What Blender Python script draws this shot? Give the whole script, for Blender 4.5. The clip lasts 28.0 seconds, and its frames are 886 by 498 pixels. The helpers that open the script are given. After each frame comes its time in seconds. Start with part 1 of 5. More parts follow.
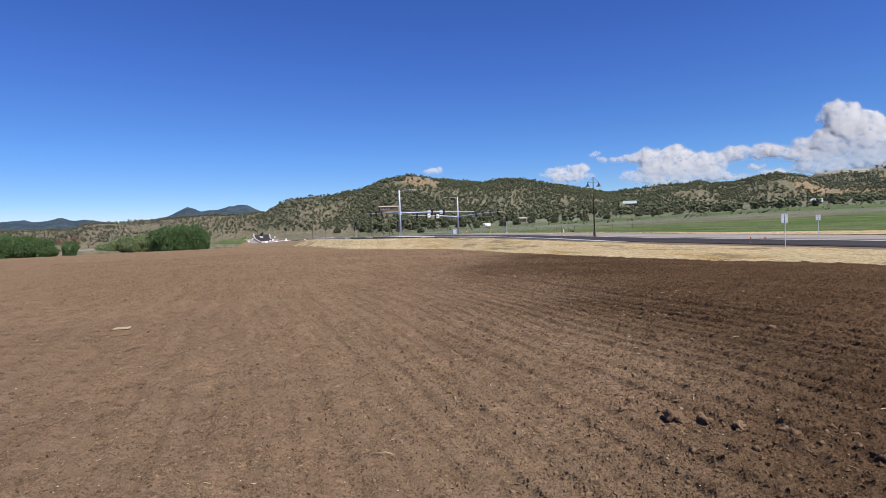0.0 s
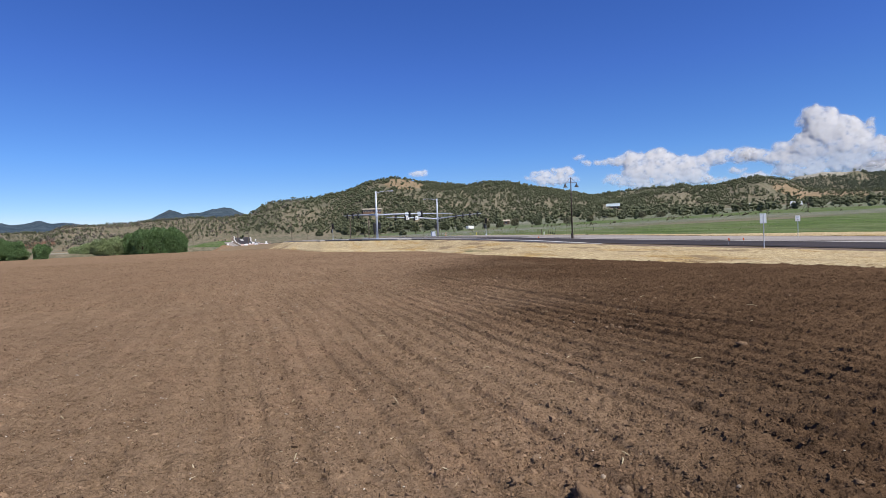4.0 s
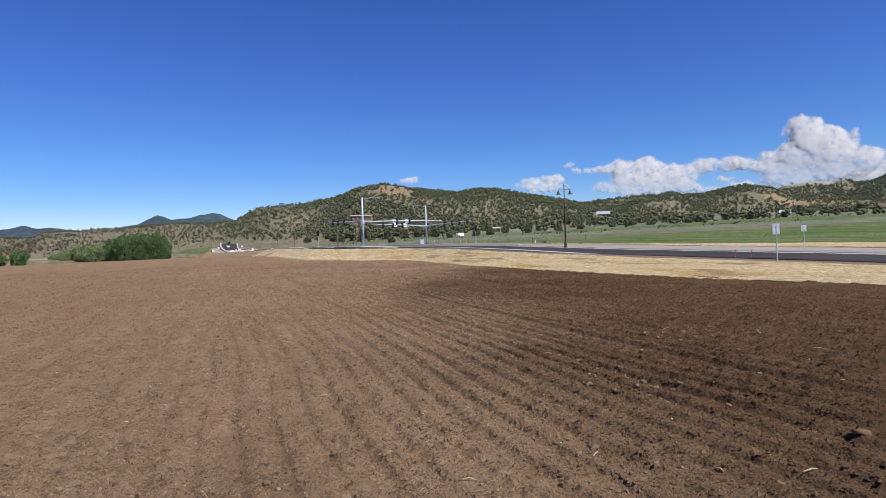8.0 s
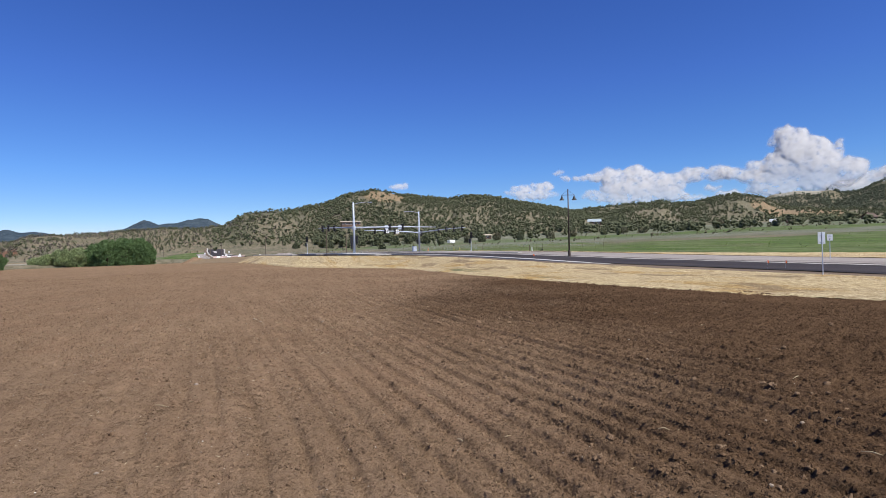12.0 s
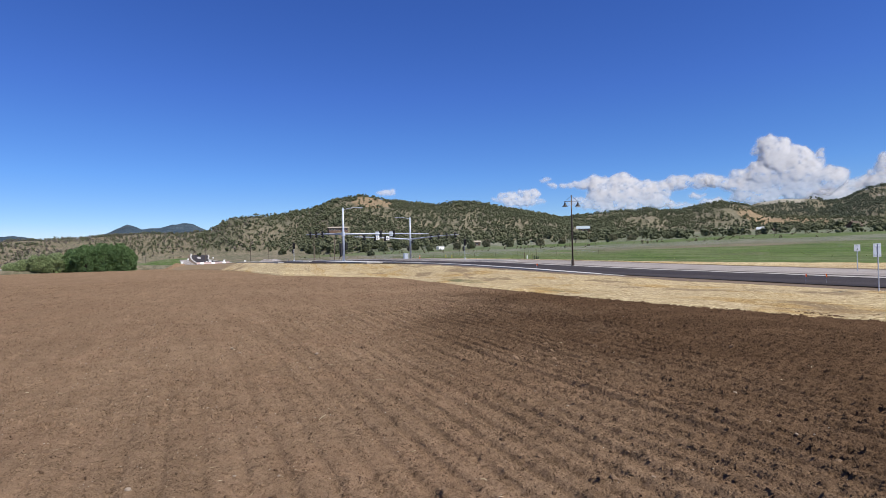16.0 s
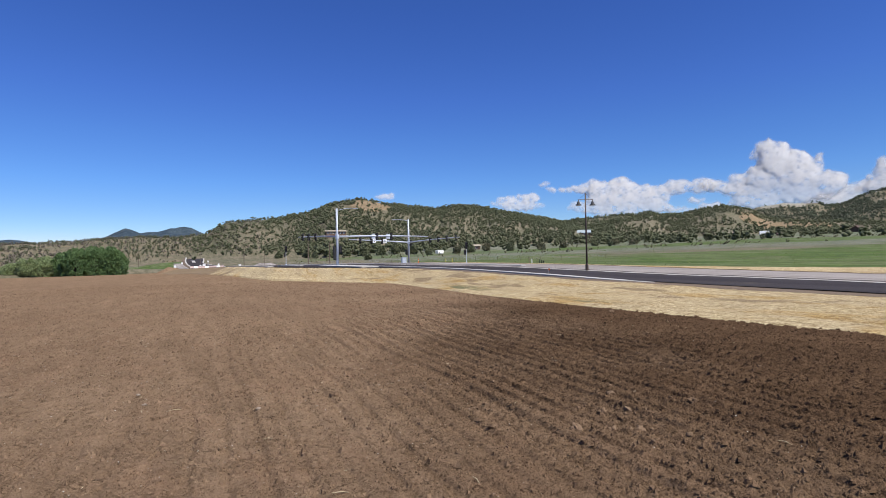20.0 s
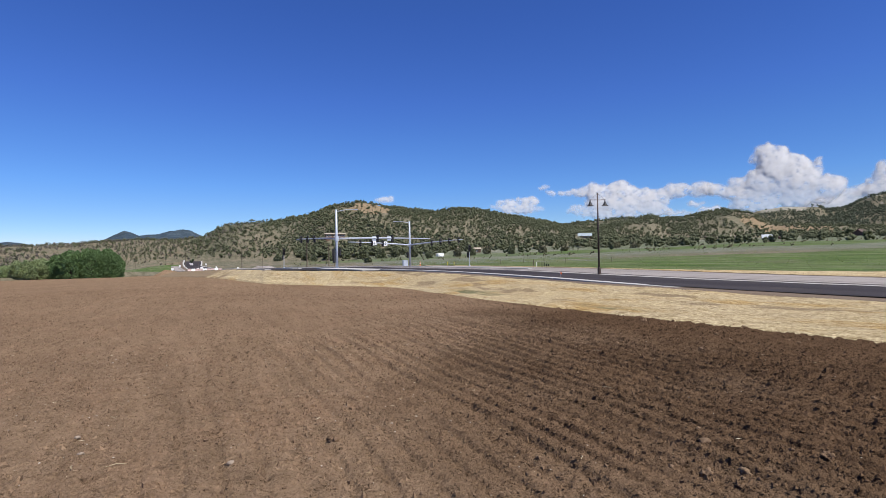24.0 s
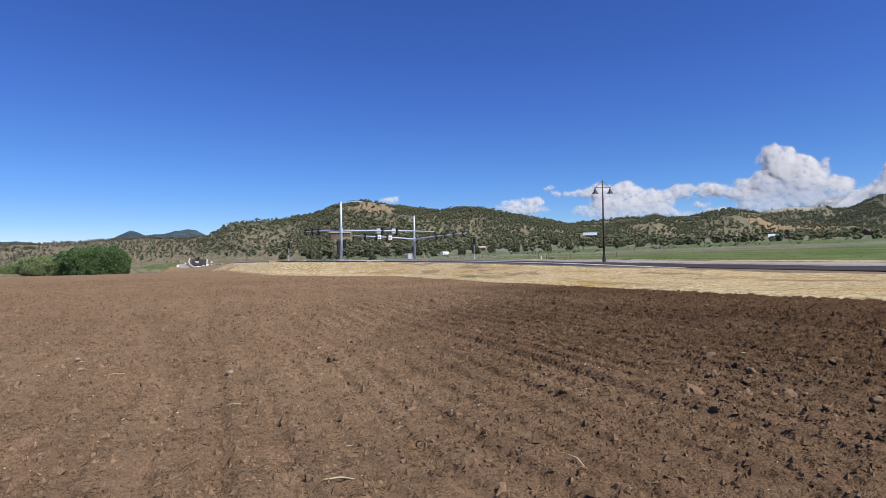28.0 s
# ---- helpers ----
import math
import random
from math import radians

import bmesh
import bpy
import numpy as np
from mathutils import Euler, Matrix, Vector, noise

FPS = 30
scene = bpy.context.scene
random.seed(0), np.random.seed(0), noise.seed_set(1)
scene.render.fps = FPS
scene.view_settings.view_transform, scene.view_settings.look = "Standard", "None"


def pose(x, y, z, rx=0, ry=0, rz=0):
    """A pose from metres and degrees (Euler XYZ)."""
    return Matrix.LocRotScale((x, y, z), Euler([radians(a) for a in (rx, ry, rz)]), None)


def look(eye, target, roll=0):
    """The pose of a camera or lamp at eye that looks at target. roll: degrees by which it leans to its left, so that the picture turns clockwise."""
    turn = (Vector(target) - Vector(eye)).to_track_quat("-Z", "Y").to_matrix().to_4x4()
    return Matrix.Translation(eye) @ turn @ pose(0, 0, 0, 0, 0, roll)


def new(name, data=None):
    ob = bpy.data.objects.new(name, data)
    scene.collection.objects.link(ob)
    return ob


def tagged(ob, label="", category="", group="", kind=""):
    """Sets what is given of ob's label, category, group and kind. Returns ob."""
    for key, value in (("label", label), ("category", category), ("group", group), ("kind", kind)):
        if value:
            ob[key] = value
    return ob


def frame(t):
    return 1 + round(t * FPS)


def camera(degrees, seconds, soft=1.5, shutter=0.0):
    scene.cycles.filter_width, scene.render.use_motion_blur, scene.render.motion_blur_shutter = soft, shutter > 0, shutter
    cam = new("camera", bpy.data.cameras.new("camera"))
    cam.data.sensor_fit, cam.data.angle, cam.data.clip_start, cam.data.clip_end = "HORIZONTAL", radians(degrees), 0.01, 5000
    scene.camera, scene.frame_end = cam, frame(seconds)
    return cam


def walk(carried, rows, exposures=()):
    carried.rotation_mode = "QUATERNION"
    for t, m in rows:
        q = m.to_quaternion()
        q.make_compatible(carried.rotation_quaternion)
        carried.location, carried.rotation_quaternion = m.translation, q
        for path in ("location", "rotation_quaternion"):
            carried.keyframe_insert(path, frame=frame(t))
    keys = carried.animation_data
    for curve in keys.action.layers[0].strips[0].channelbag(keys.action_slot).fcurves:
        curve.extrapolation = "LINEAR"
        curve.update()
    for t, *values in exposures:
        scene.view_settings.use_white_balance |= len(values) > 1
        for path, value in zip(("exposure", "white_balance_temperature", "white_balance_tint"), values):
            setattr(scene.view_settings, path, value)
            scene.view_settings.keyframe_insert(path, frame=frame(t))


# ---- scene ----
# ---- camera and its walk: seconds, place, yaw, pitch, roll
cam = camera(76.5, 28.0, soft=0.6)
PATH_ROWS = [
    (0.0, -0.000, -0.000, 2.757, -0.000, -1.768, 2.012),
    (0.5, 0.127, 0.159, 2.727, 0.014, -1.950, 2.070),
    (1.0, 0.324, 0.279, 2.690, 0.501, -1.890, 2.115),
    (1.5, 0.588, 0.463, 2.642, -0.144, -1.853, 1.838),
    (2.0, 0.862, 0.815, 2.641, -0.777, -1.836, 1.882),
    (2.5, 1.121, 1.328, 2.654, -1.003, -1.751, 2.072),
    (3.0, 1.380, 1.828, 2.626, -0.963, -1.667, 2.146),
    (3.5, 1.606, 2.264, 2.576, -1.436, -1.608, 2.098),
    (5.5, 2.155, 4.101, 2.518, -1.437, -1.289, 1.951),
    (6.0, 2.227, 4.590, 2.541, -1.543, -1.248, 1.904),
    (6.5, 2.289, 5.079, 2.570, -1.726, -1.187, 1.879),
    (7.0, 2.302, 5.598, 2.633, -2.079, -1.060, 1.848),
    (7.5, 2.310, 6.083, 2.717, -2.338, -0.998, 1.816),
    (8.0, 2.307, 6.663, 2.795, -2.448, -0.869, 1.813),
    (8.5, 2.270, 7.215, 2.884, -2.667, -0.745, 1.824),
    (9.0, 2.222, 7.756, 2.889, -2.719, -0.650, 1.740),
    (9.5, 2.160, 8.377, 2.879, -2.757, -0.602, 1.679),
    (10.0, 2.059, 8.999, 2.860, -2.780, -0.519, 1.673),
    (10.5, 1.944, 9.577, 2.864, -2.946, -0.441, 1.664),
    (11.0, 1.808, 10.238, 2.845, -3.018, -0.354, 1.600),
    (11.5, 1.659, 10.863, 2.864, -3.293, -0.284, 1.499),
    (12.0, 1.480, 11.448, 2.909, -3.520, -0.213, 1.463),
    (12.5, 1.308, 12.032, 2.941, -3.450, -0.119, 1.470),
    (14.5, 0.696, 14.066, 3.196, -4.184, 0.209, 1.343),
    (15.0, 0.599, 14.729, 3.194, -4.224, 0.286, 1.313),
    (15.5, 0.535, 15.348, 3.225, -4.690, 0.340, 1.228),
    (16.0, 0.508, 16.012, 3.243, -4.849, 0.384, 1.230),
    (16.5, 0.513, 16.864, 3.217, -4.766, 0.444, 1.223),
    (17.0, 0.550, 17.669, 3.185, -4.740, 0.514, 1.276),
    (17.5, 0.558, 18.436, 3.149, -5.176, 0.598, 1.184),
    (18.0, 0.595, 19.262, 3.141, -5.238, 0.595, 1.147),
    (18.5, 0.647, 20.162, 3.116, -4.917, 0.656, 1.151),
    (19.0, 0.697, 21.086, 3.115, -5.028, 0.732, 1.175),
    (19.5, 0.746, 21.978, 3.143, -5.061, 0.744, 1.150),
    (20.0, 0.821, 22.860, 3.158, -4.965, 0.806, 1.163),
    (20.5, 0.850, 23.693, 3.196, -5.142, 0.860, 1.140),
    (21.0, 0.871, 24.468, 3.174, -5.275, 0.874, 1.130),
    (21.5, 0.824, 25.156, 3.166, -5.231, 0.931, 1.049),
    (23.5, 0.512, 26.171, 3.183, -4.954, 1.117, 1.040),
    (24.0, 0.463, 26.179, 3.129, -5.037, 1.125, 1.055),
    (24.5, 0.514, 26.179, 3.009, -4.748, 1.157, 1.090),
    (25.0, 0.556, 26.184, 2.891, -5.297, 1.158, 1.068),
    (25.5, 0.584, 26.220, 2.739, -5.810, 1.201, 0.993),
    (26.0, 0.604, 26.281, 2.504, -5.861, 1.187, 0.981),
    (26.5, 0.568, 26.345, 2.225, -6.161, 1.179, 0.915),
    (27.0, 0.552, 26.371, 1.966, -4.950, 1.170, 0.880),
    (27.5, 0.524, 26.347, 1.748, -4.807, 1.212, 0.914),
    (28.0, 0.501, 26.310, 1.622, -4.550, 1.198, 0.916),
]
walk(cam, [(t, pose(x, y, z, 90 + pitch, roll, yaw)) for t, x, y, z, yaw, pitch, roll in PATH_ROWS])

# ---- world, sun, exposure
SUN_AZ, SUN_EL = 138.0, 55.0        # degrees clockwise from +y, and above the horizon
world = bpy.data.worlds.new("world")
scene.world = world
world.use_nodes = True
wn = world.node_tree.nodes
sky = wn.new("ShaderNodeTexSky")
sky.sky_type, sky.sun_disc = "NISHITA", False
sky.sun_elevation, sky.sun_rotation = radians(SUN_EL), radians(SUN_AZ)
sky.altitude, sky.air_density, sky.dust_density, sky.ozone_density = 4200.0, 0.80, 0.0, 3.0
wn["Background"].inputs["Strength"].default_value = 0.1645
deep = wn.new("ShaderNodeHueSaturation")
deep.inputs["Hue"].default_value, deep.inputs["Saturation"].default_value = 0.5085, 1.22
world.node_tree.links.new(sky.outputs[0], deep.inputs["Color"])
# thin dry mountain air: deeper blue overhead, paler and less green low down
lift = wn.new("ShaderNodeSeparateXYZ")
world.node_tree.links.new(wn.new("ShaderNodeTexCoord").outputs["Generated"], lift.inputs[0])
tint = wn.new("ShaderNodeValToRGB")
stops = tint.color_ramp.elements
while len(stops) < 7:
    stops.new(0.5)
for stop, (up, *rgb) in zip(stops, ((0.012, 0.76, 0.52, 0.44), (0.055, 0.70, 0.61, 0.50), (0.13, 0.70, 0.695, 0.66), (0.203, 0.74, 0.715, 0.735), (0.27, 0.76, 0.70, 0.80), (0.40, 0.76, 0.69, 0.83), (1.0, 1.0, 0.94, 0.79))):
    stop.position, stop.color = up, (*rgb, 1.0)
world.node_tree.links.new(lift.outputs["Z"], tint.inputs[0])
tone = wn.new("ShaderNodeVectorMath")
tone.operation = "MULTIPLY"
world.node_tree.links.new(deep.outputs[0], tone.inputs[0])
world.node_tree.links.new(tint.outputs[0], tone.inputs[1])
world.node_tree.links.new(tone.outputs[0], wn["Background"].inputs["Color"])
sun_data = bpy.data.lights.new("sun", "SUN")
sun_data.energy, sun_data.angle, sun_data.color = 4.8, radians(0.53), (1.0, 0.95, 0.87)
sun = new("sun", sun_data)
sa, se = radians(SUN_AZ), radians(SUN_EL)
sun.matrix_world = look((0, 0, 60), (-60 * math.sin(sa) * math.cos(se), -60 * math.cos(sa) * math.cos(se), 60 - 60 * math.sin(se)))
scene.view_settings.exposure = 0.54


# ---- small helpers
def sstep(a, b, x):
    k = np.clip((x - a) / (b - a), 0, 1)
    return k * k * (3 - 2 * k)


def lattice(ix, iy, seed):
    n = (ix.astype(np.int64) * 374761393 + iy.astype(np.int64) * 668265263 + seed * 974634777) & 0xFFFFFFFF
    n = ((n ^ (n >> 13)) * 1274126177) & 0xFFFFFFFF
    return ((n ^ (n >> 16)) & 0xFFFF) / 65535.0


def vnoise(x, y, seed=0):
    """Smooth value noise, -1 to 1."""
    x, y = np.broadcast_arrays(np.asarray(x, float), np.asarray(y, float))
    ix, iy = np.floor(x), np.floor(y)
    fx, fy = x - ix, y - iy
    fx, fy = fx * fx * (3 - 2 * fx), fy * fy * (3 - 2 * fy)
    a, b = lattice(ix, iy, seed), lattice(ix + 1, iy, seed)
    c, d = lattice(ix, iy + 1, seed), lattice(ix + 1, iy + 1, seed)
    return 2 * ((a + (b - a) * fx) * (1 - fy) + (c + (d - c) * fx) * fy) - 1


def fbm(x, y, octaves=4, seed=0):
    total, gain = 0.0, 1.0
    for k in range(octaves):
        total = total + gain * vnoise(x * 2 ** k + 17.3 * k, y * 2 ** k - 9.1 * k, seed + k)
        gain *= 0.5
    return total


def mesh_from(name, verts, faces, material=None, smooth=False):
    """A mesh from arrays: verts (n, 3), faces (m, 3) or (m, 4)."""
    verts, faces = np.asarray(verts, np.float32), np.asarray(faces, np.int32)
    me = bpy.data.meshes.new(name)
    k = faces.shape[1]
    me.vertices.add(len(verts))
    me.vertices.foreach_set("co", verts.ravel())
    me.loops.add(faces.size)
    me.loops.foreach_set("vertex_index", faces.ravel())
    me.polygons.add(len(faces))
    me.polygons.foreach_set("loop_start", np.arange(0, faces.size, k, dtype=np.int32))
    me.polygons.foreach_set("use_smooth", np.full(len(faces), smooth))
    if material:
        me.materials.append(material)
    me.update(calc_edges=True)
    me.validate()
    return me


def grid_faces(nx, ny):
    i = np.arange((ny - 1) * nx).reshape(ny - 1, nx)[:, :-1].ravel()
    return np.stack([i, i + 1, i + 1 + nx, i + nx], -1)


def part(name, bm, material, parent=None, label="", smooth=False):
    me = bpy.data.meshes.new(name)
    bm.to_mesh(me)
    bm.free()
    me.materials.append(material)
    if smooth:
        me.polygons.foreach_set("use_smooth", np.full(len(me.polygons), True))
    ob = new(name, me)
    ob.parent = parent
    if label:
        ob["label"] = label
    return ob


def empty(name, place, rz=0.0):
    ob = new(name)
    ob.matrix_basis = pose(*place, 0, 0, rz)
    return ob


def box(bm, x0, x1, y0, y1, z0, z1, bevel=0.0, m=None):
    made = bmesh.ops.create_cube(bm, size=1.0)["verts"]
    bmesh.ops.scale(bm, vec=(x1 - x0, y1 - y0, z1 - z0), verts=made)
    bmesh.ops.translate(bm, vec=((x0 + x1) / 2, (y0 + y1) / 2, (z0 + z1) / 2), verts=made)
    if bevel:
        edges = list({e for v in made for e in v.link_edges})
        made = list({v for f in bmesh.ops.bevel(bm, geom=edges, offset=bevel, segments=1, affect="EDGES")["faces"] for v in f.verts} | set(v for v in made if v.is_valid))
    if m is not None:
        bmesh.ops.transform(bm, matrix=m, verts=[v for v in made if v.is_valid])
    return bm


def tube(bm, points, radii, sides=10):
    """A capped tube through points, of the given radii."""
    rings = []
    for i, p in enumerate(points):
        a, b = Vector(points[max(i - 1, 0)]), Vector(points[min(i + 1, len(points) - 1)])
        d = (b - a).normalized()
        s = d.cross(Vector((0, 0, 1)))
        s = s.normalized() if s.length > 0.05 else Vector((1, 0, 0))
        t = d.cross(s)
        rings.append([bm.verts.new(Vector(p) + float(radii[i]) * (math.cos(k * math.tau / sides) * s + math.sin(k * math.tau / sides) * t)) for k in range(sides)])
    for a, b in zip(rings, rings[1:]):
        for k in range(sides):
            bm.faces.new((a[k], a[(k + 1) % sides], b[(k + 1) % sides], b[k]))
    bm.faces.new(rings[0][::-1])
    bm.faces.new(rings[-1])
    bmesh.ops.recalc_face_normals(bm, faces=bm.faces)
    return bm


# ---- materials
class Nodes:
    """A principled material with a few chained procedural layers."""

    def __init__(self, name, rough=0.9, metal=0.0, spec=0.2, own_space=False):
        self.m = bpy.data.materials.new(name)
        self.m.use_nodes = True
        self.t = self.m.node_tree
        self.p = self.t.nodes["Principled BSDF"]
        self.p.inputs["Roughness"].default_value = rough
        self.p.inputs["Metallic"].default_value = metal
        self.p.inputs["Specular IOR Level"].default_value = spec
        if own_space:
            self.co = self.t.nodes.new("ShaderNodeTexCoord").outputs["Object"]
        else:
            self.co = self.t.nodes.new("ShaderNodeNewGeometry").outputs["Position"]
        self.height = None

    def link(self, a, b):
        self.t.links.new(a, b)

    def noise(self, scale, detail=4.0, rough=0.6, squash=None, warp=0.0):
        n = self.t.nodes.new("ShaderNodeTexNoise")
        n.inputs["Scale"].default_value = scale
        n.inputs["Detail"].default_value = detail
        n.inputs["Roughness"].default_value = rough
        n.inputs["Distortion"].default_value = warp
        co = self.co
        if squash:
            k = self.t.nodes.new("ShaderNodeMapping")
            k.vector_type = "TEXTURE"
            k.inputs["Rotation"].default_value = (0, 0, radians(squash[3]) if len(squash) > 3 else 0)
            k.inputs["Scale"].default_value = [1 / q for q in squash[:3]]
            self.link(co, k.inputs["Vector"])
            co = k.outputs[0]
        self.link(co, n.inputs["Vector"])
        return n.outputs["Fac"]

    def crumbs(self, scale, fill=0.3, warp=0.7):
        """Heights of loose crumbs: one to a cell at most, of uneven size and outline."""
        q = self.t.nodes.new("ShaderNodeTexNoise")
        q.inputs["Scale"].default_value, q.inputs["Detail"].default_value = scale * 0.9, 3.0
        self.link(self.co, q.inputs["Vector"])
        k = self.t.nodes.new("ShaderNodeVectorMath")
        k.operation = "MULTIPLY_ADD"
        k.inputs[1].default_value = (warp / scale,) * 3
        self.link(q.outputs["Color"], k.inputs[0])
        self.link(self.co, k.inputs[2])
        n = self.t.nodes.new("ShaderNodeTexVoronoi")
        n.inputs["Scale"].default_value = scale
        self.link(k.outputs[0], n.inputs["Vector"])
        size = self.math("ADD", self.math("MULTIPLY", n.outputs["Color"], 0.85), fill - 0.42)
        h = self.t.nodes.new("ShaderNodeMapRange")
        h.inputs["From Max"].default_value = 0.5
        self.link(self.math("SUBTRACT", size, n.outputs["Distance"]), h.inputs["Value"])
        return h.outputs["Result"]

    def attr(self, name):
        n = self.t.nodes.new("ShaderNodeAttribute")
        n.attribute_name = name
        return n.outputs["Fac"]

    def island(self):
        return self.t.nodes.new("ShaderNodeNewGeometry").outputs["Random Per Island"]

    def rand(self):
        return self.t.nodes.new("ShaderNodeObjectInfo").outputs["Random"]

    def ramp(self, fac, lo, hi):
        """fac stretched so that lo becomes 0 and hi becomes 1."""
        n = self.t.nodes.new("ShaderNodeMapRange")
        n.interpolation_type = "SMOOTHSTEP"
        n.inputs["From Min"].default_value, n.inputs["From Max"].default_value = lo, hi
        self.link(fac, n.inputs["Value"])
        return n.outputs["Result"]

    def math(self, op, a, b):
        n = self.t.nodes.new("ShaderNodeMath")
        n.operation = op
        for k, v in enumerate((a, b)):
            if isinstance(v, (int, float)):
                n.inputs[k].default_value = v
            else:
                self.link(v, n.inputs[k])
        return n.outputs[0]

    def mix(self, fac, a, b, blend="MIX"):
        n = self.t.nodes.new("ShaderNodeMix")
        n.data_type, n.blend_type = "RGBA", blend
        for k, v in ((0, fac), (6, a), (7, b)):
            if isinstance(v, (int, float)):
                n.inputs[k].default_value = v
            elif isinstance(v, tuple):
                n.inputs[k].default_value = (*v, 1.0)
            else:
                self.link(v, n.inputs[k])
        return n.outputs[2]

    def bump(self, height, distance, strength=1.0):
        n = self.t.nodes.new("ShaderNodeBump")
        n.inputs["Strength"].default_value = strength
        n.inputs["Distance"].default_value = distance
        self.link(height, n.inputs["Height"])
        if self.height:
            self.link(self.height, n.inputs["Normal"])
        self.height = n.outputs[0]

    def done(self, colour):
        if isinstance(colour, tuple):
            self.p.inputs["Base Color"].default_value = (*colour, 1.0)
        else:
            self.link(colour, self.p.inputs["Base Color"])
        if self.height:
            self.link(self.height, self.p.inputs["Normal"])
        return self.m


def plain(name, a, b, scale=3.0, rough=0.6, metal=0.0, bump=0.0, spec=0.3):
    k = Nodes(name, rough, metal, spec, own_space=True)
    col = k.mix(k.ramp(k.noise(scale, 5), 0.3, 0.7), a, b)
    if bump:
        k.bump(k.noise(scale * 12, 3), bump)
    return k.done(col)


def soil_colour(k):
    """Dry crumbly loam with reddish patches, painted darker towards the road."""
    col = k.mix(k.ramp(k.noise(0.06, 4), 0.35, 0.65), (0.304, 0.210, 0.138), (0.273, 0.186, 0.122))
    col = k.mix(k.math("MULTIPLY", k.ramp(k.noise(0.40, 6, 0.7, (1, 0.5, 1, 17)), 0.47, 0.64), 0.35), col, (0.345, 0.222, 0.145))
    col = k.mix(k.ramp(k.noise(1.3, 8, 0.85), 0.40, 0.60), k.mix(1.0, col, (0.90, 0.895, 0.89), "MULTIPLY"), col)
    col = k.mix(k.ramp(k.noise(1.1, 5, 0.7, (1.4, 0.12, 1, 17)), 0.38, 0.62), k.mix(1.0, col, (0.88, 0.875, 0.87), "MULTIPLY"), col)
    col = k.mix(k.ramp(k.noise(3.2, 6, 0.85), 0.54, 0.64), col, k.mix(1.0, col, (0.86, 0.85, 0.84), "MULTIPLY"))
    # damp earth, and the shaded look of rough soil sunward, both in this colour
    dark = k.mix(k.ramp(k.noise(0.35, 5, 0.65), 0.42, 0.68), (0.120, 0.075, 0.0455), (0.150, 0.094, 0.057))
    col = k.mix(k.attr("damp_shade"), col, dark)
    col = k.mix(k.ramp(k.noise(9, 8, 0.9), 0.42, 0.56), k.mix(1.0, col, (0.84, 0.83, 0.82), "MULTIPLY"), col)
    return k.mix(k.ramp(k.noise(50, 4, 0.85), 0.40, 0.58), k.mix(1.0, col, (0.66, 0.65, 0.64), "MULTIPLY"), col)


def soil_material():
    k = Nodes("tilled_soil", 0.97, 0.0, 0.0)
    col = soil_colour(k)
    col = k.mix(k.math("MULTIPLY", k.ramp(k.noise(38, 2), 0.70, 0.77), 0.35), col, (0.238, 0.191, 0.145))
    # loose patches lie between smoother ones
    loose = k.math("ADD", k.math("MULTIPLY", k.ramp(k.noise(1.6, 5, 0.7), 0.40, 0.62), 0.65), k.math("ADD", 0.22, k.math("MULTIPLY", k.attr("damp_shade"), 0.36)))
    k.bump(k.math("MULTIPLY", k.crumbs(2.3, 0.30), loose), 0.15, 1.0)
    k.bump(k.noise(5.0, 6, 0.75), 0.06, 0.9)
    k.bump(k.math("MULTIPLY", k.crumbs(6.0, 0.24), loose), 0.10, 1.0)
    k.bump(k.math("MULTIPLY", k.crumbs(13, 0.34), loose), 0.085, 1.0)
    k.bump(k.math("MULTIPLY", k.crumbs(29, 0.38), loose), 0.055, 1.0)
    k.bump(k.noise(65, 4, 0.75), 0.020, 1.0)
    return k.done(col)


def straw_material():
    k = Nodes("straw_mulch", 0.9, 0.0, 0.05)
    col = k.mix(k.ramp(k.noise(0.5, 5, 0.65, (0.3, 1.2, 1, 115)), 0.35, 0.65), (0.610, 0.512, 0.325), (0.535, 0.450, 0.300))
    col = k.mix(k.ramp(k.noise(0.22, 5, 0.7, (0.4, 1.3, 1, 115)), 0.50, 0.66), col, (0.475, 0.335, 0.150))
    col = k.mix(k.ramp(k.noise(3.0, 8, 0.85, (0.65, 1.25, 1, 115)), 0.42, 0.58), k.mix(1.0, col, (0.56, 0.52, 0.46), "MULTIPLY"), col)
    col = k.mix(k.ramp(k.noise(9, 6, 0.85, (0.8, 1.15, 1, 115)), 0.42, 0.58), k.mix(1.0, col, (0.58, 0.54, 0.48), "MULTIPLY"), k.mix(1.0, col, (1.12, 1.12, 1.12), "MULTIPLY"))
    col = k.mix(k.ramp(k.noise(0.35, 6, 0.75, (0.4, 1.2, 1, 115)), 0.70, 0.80), col, (0.198, 0.152, 0.099))
    col = k.mix(k.ramp(k.math("ADD", k.attr("weedy"), k.math("MULTIPLY", k.noise(0.9, 5, 0.75, (0.35, 1, 1, 115)), 0.7)), 0.78, 1.0), col, (0.135, 0.129, 0.069))
    col = k.mix(k.attr("bare"), col, (0.178, 0.129, 0.083))
    k.bump(k.noise(7, 6, 0.75, (1, 0.35, 1, 25)), 0.12, 0.9)
    return k.done(col)


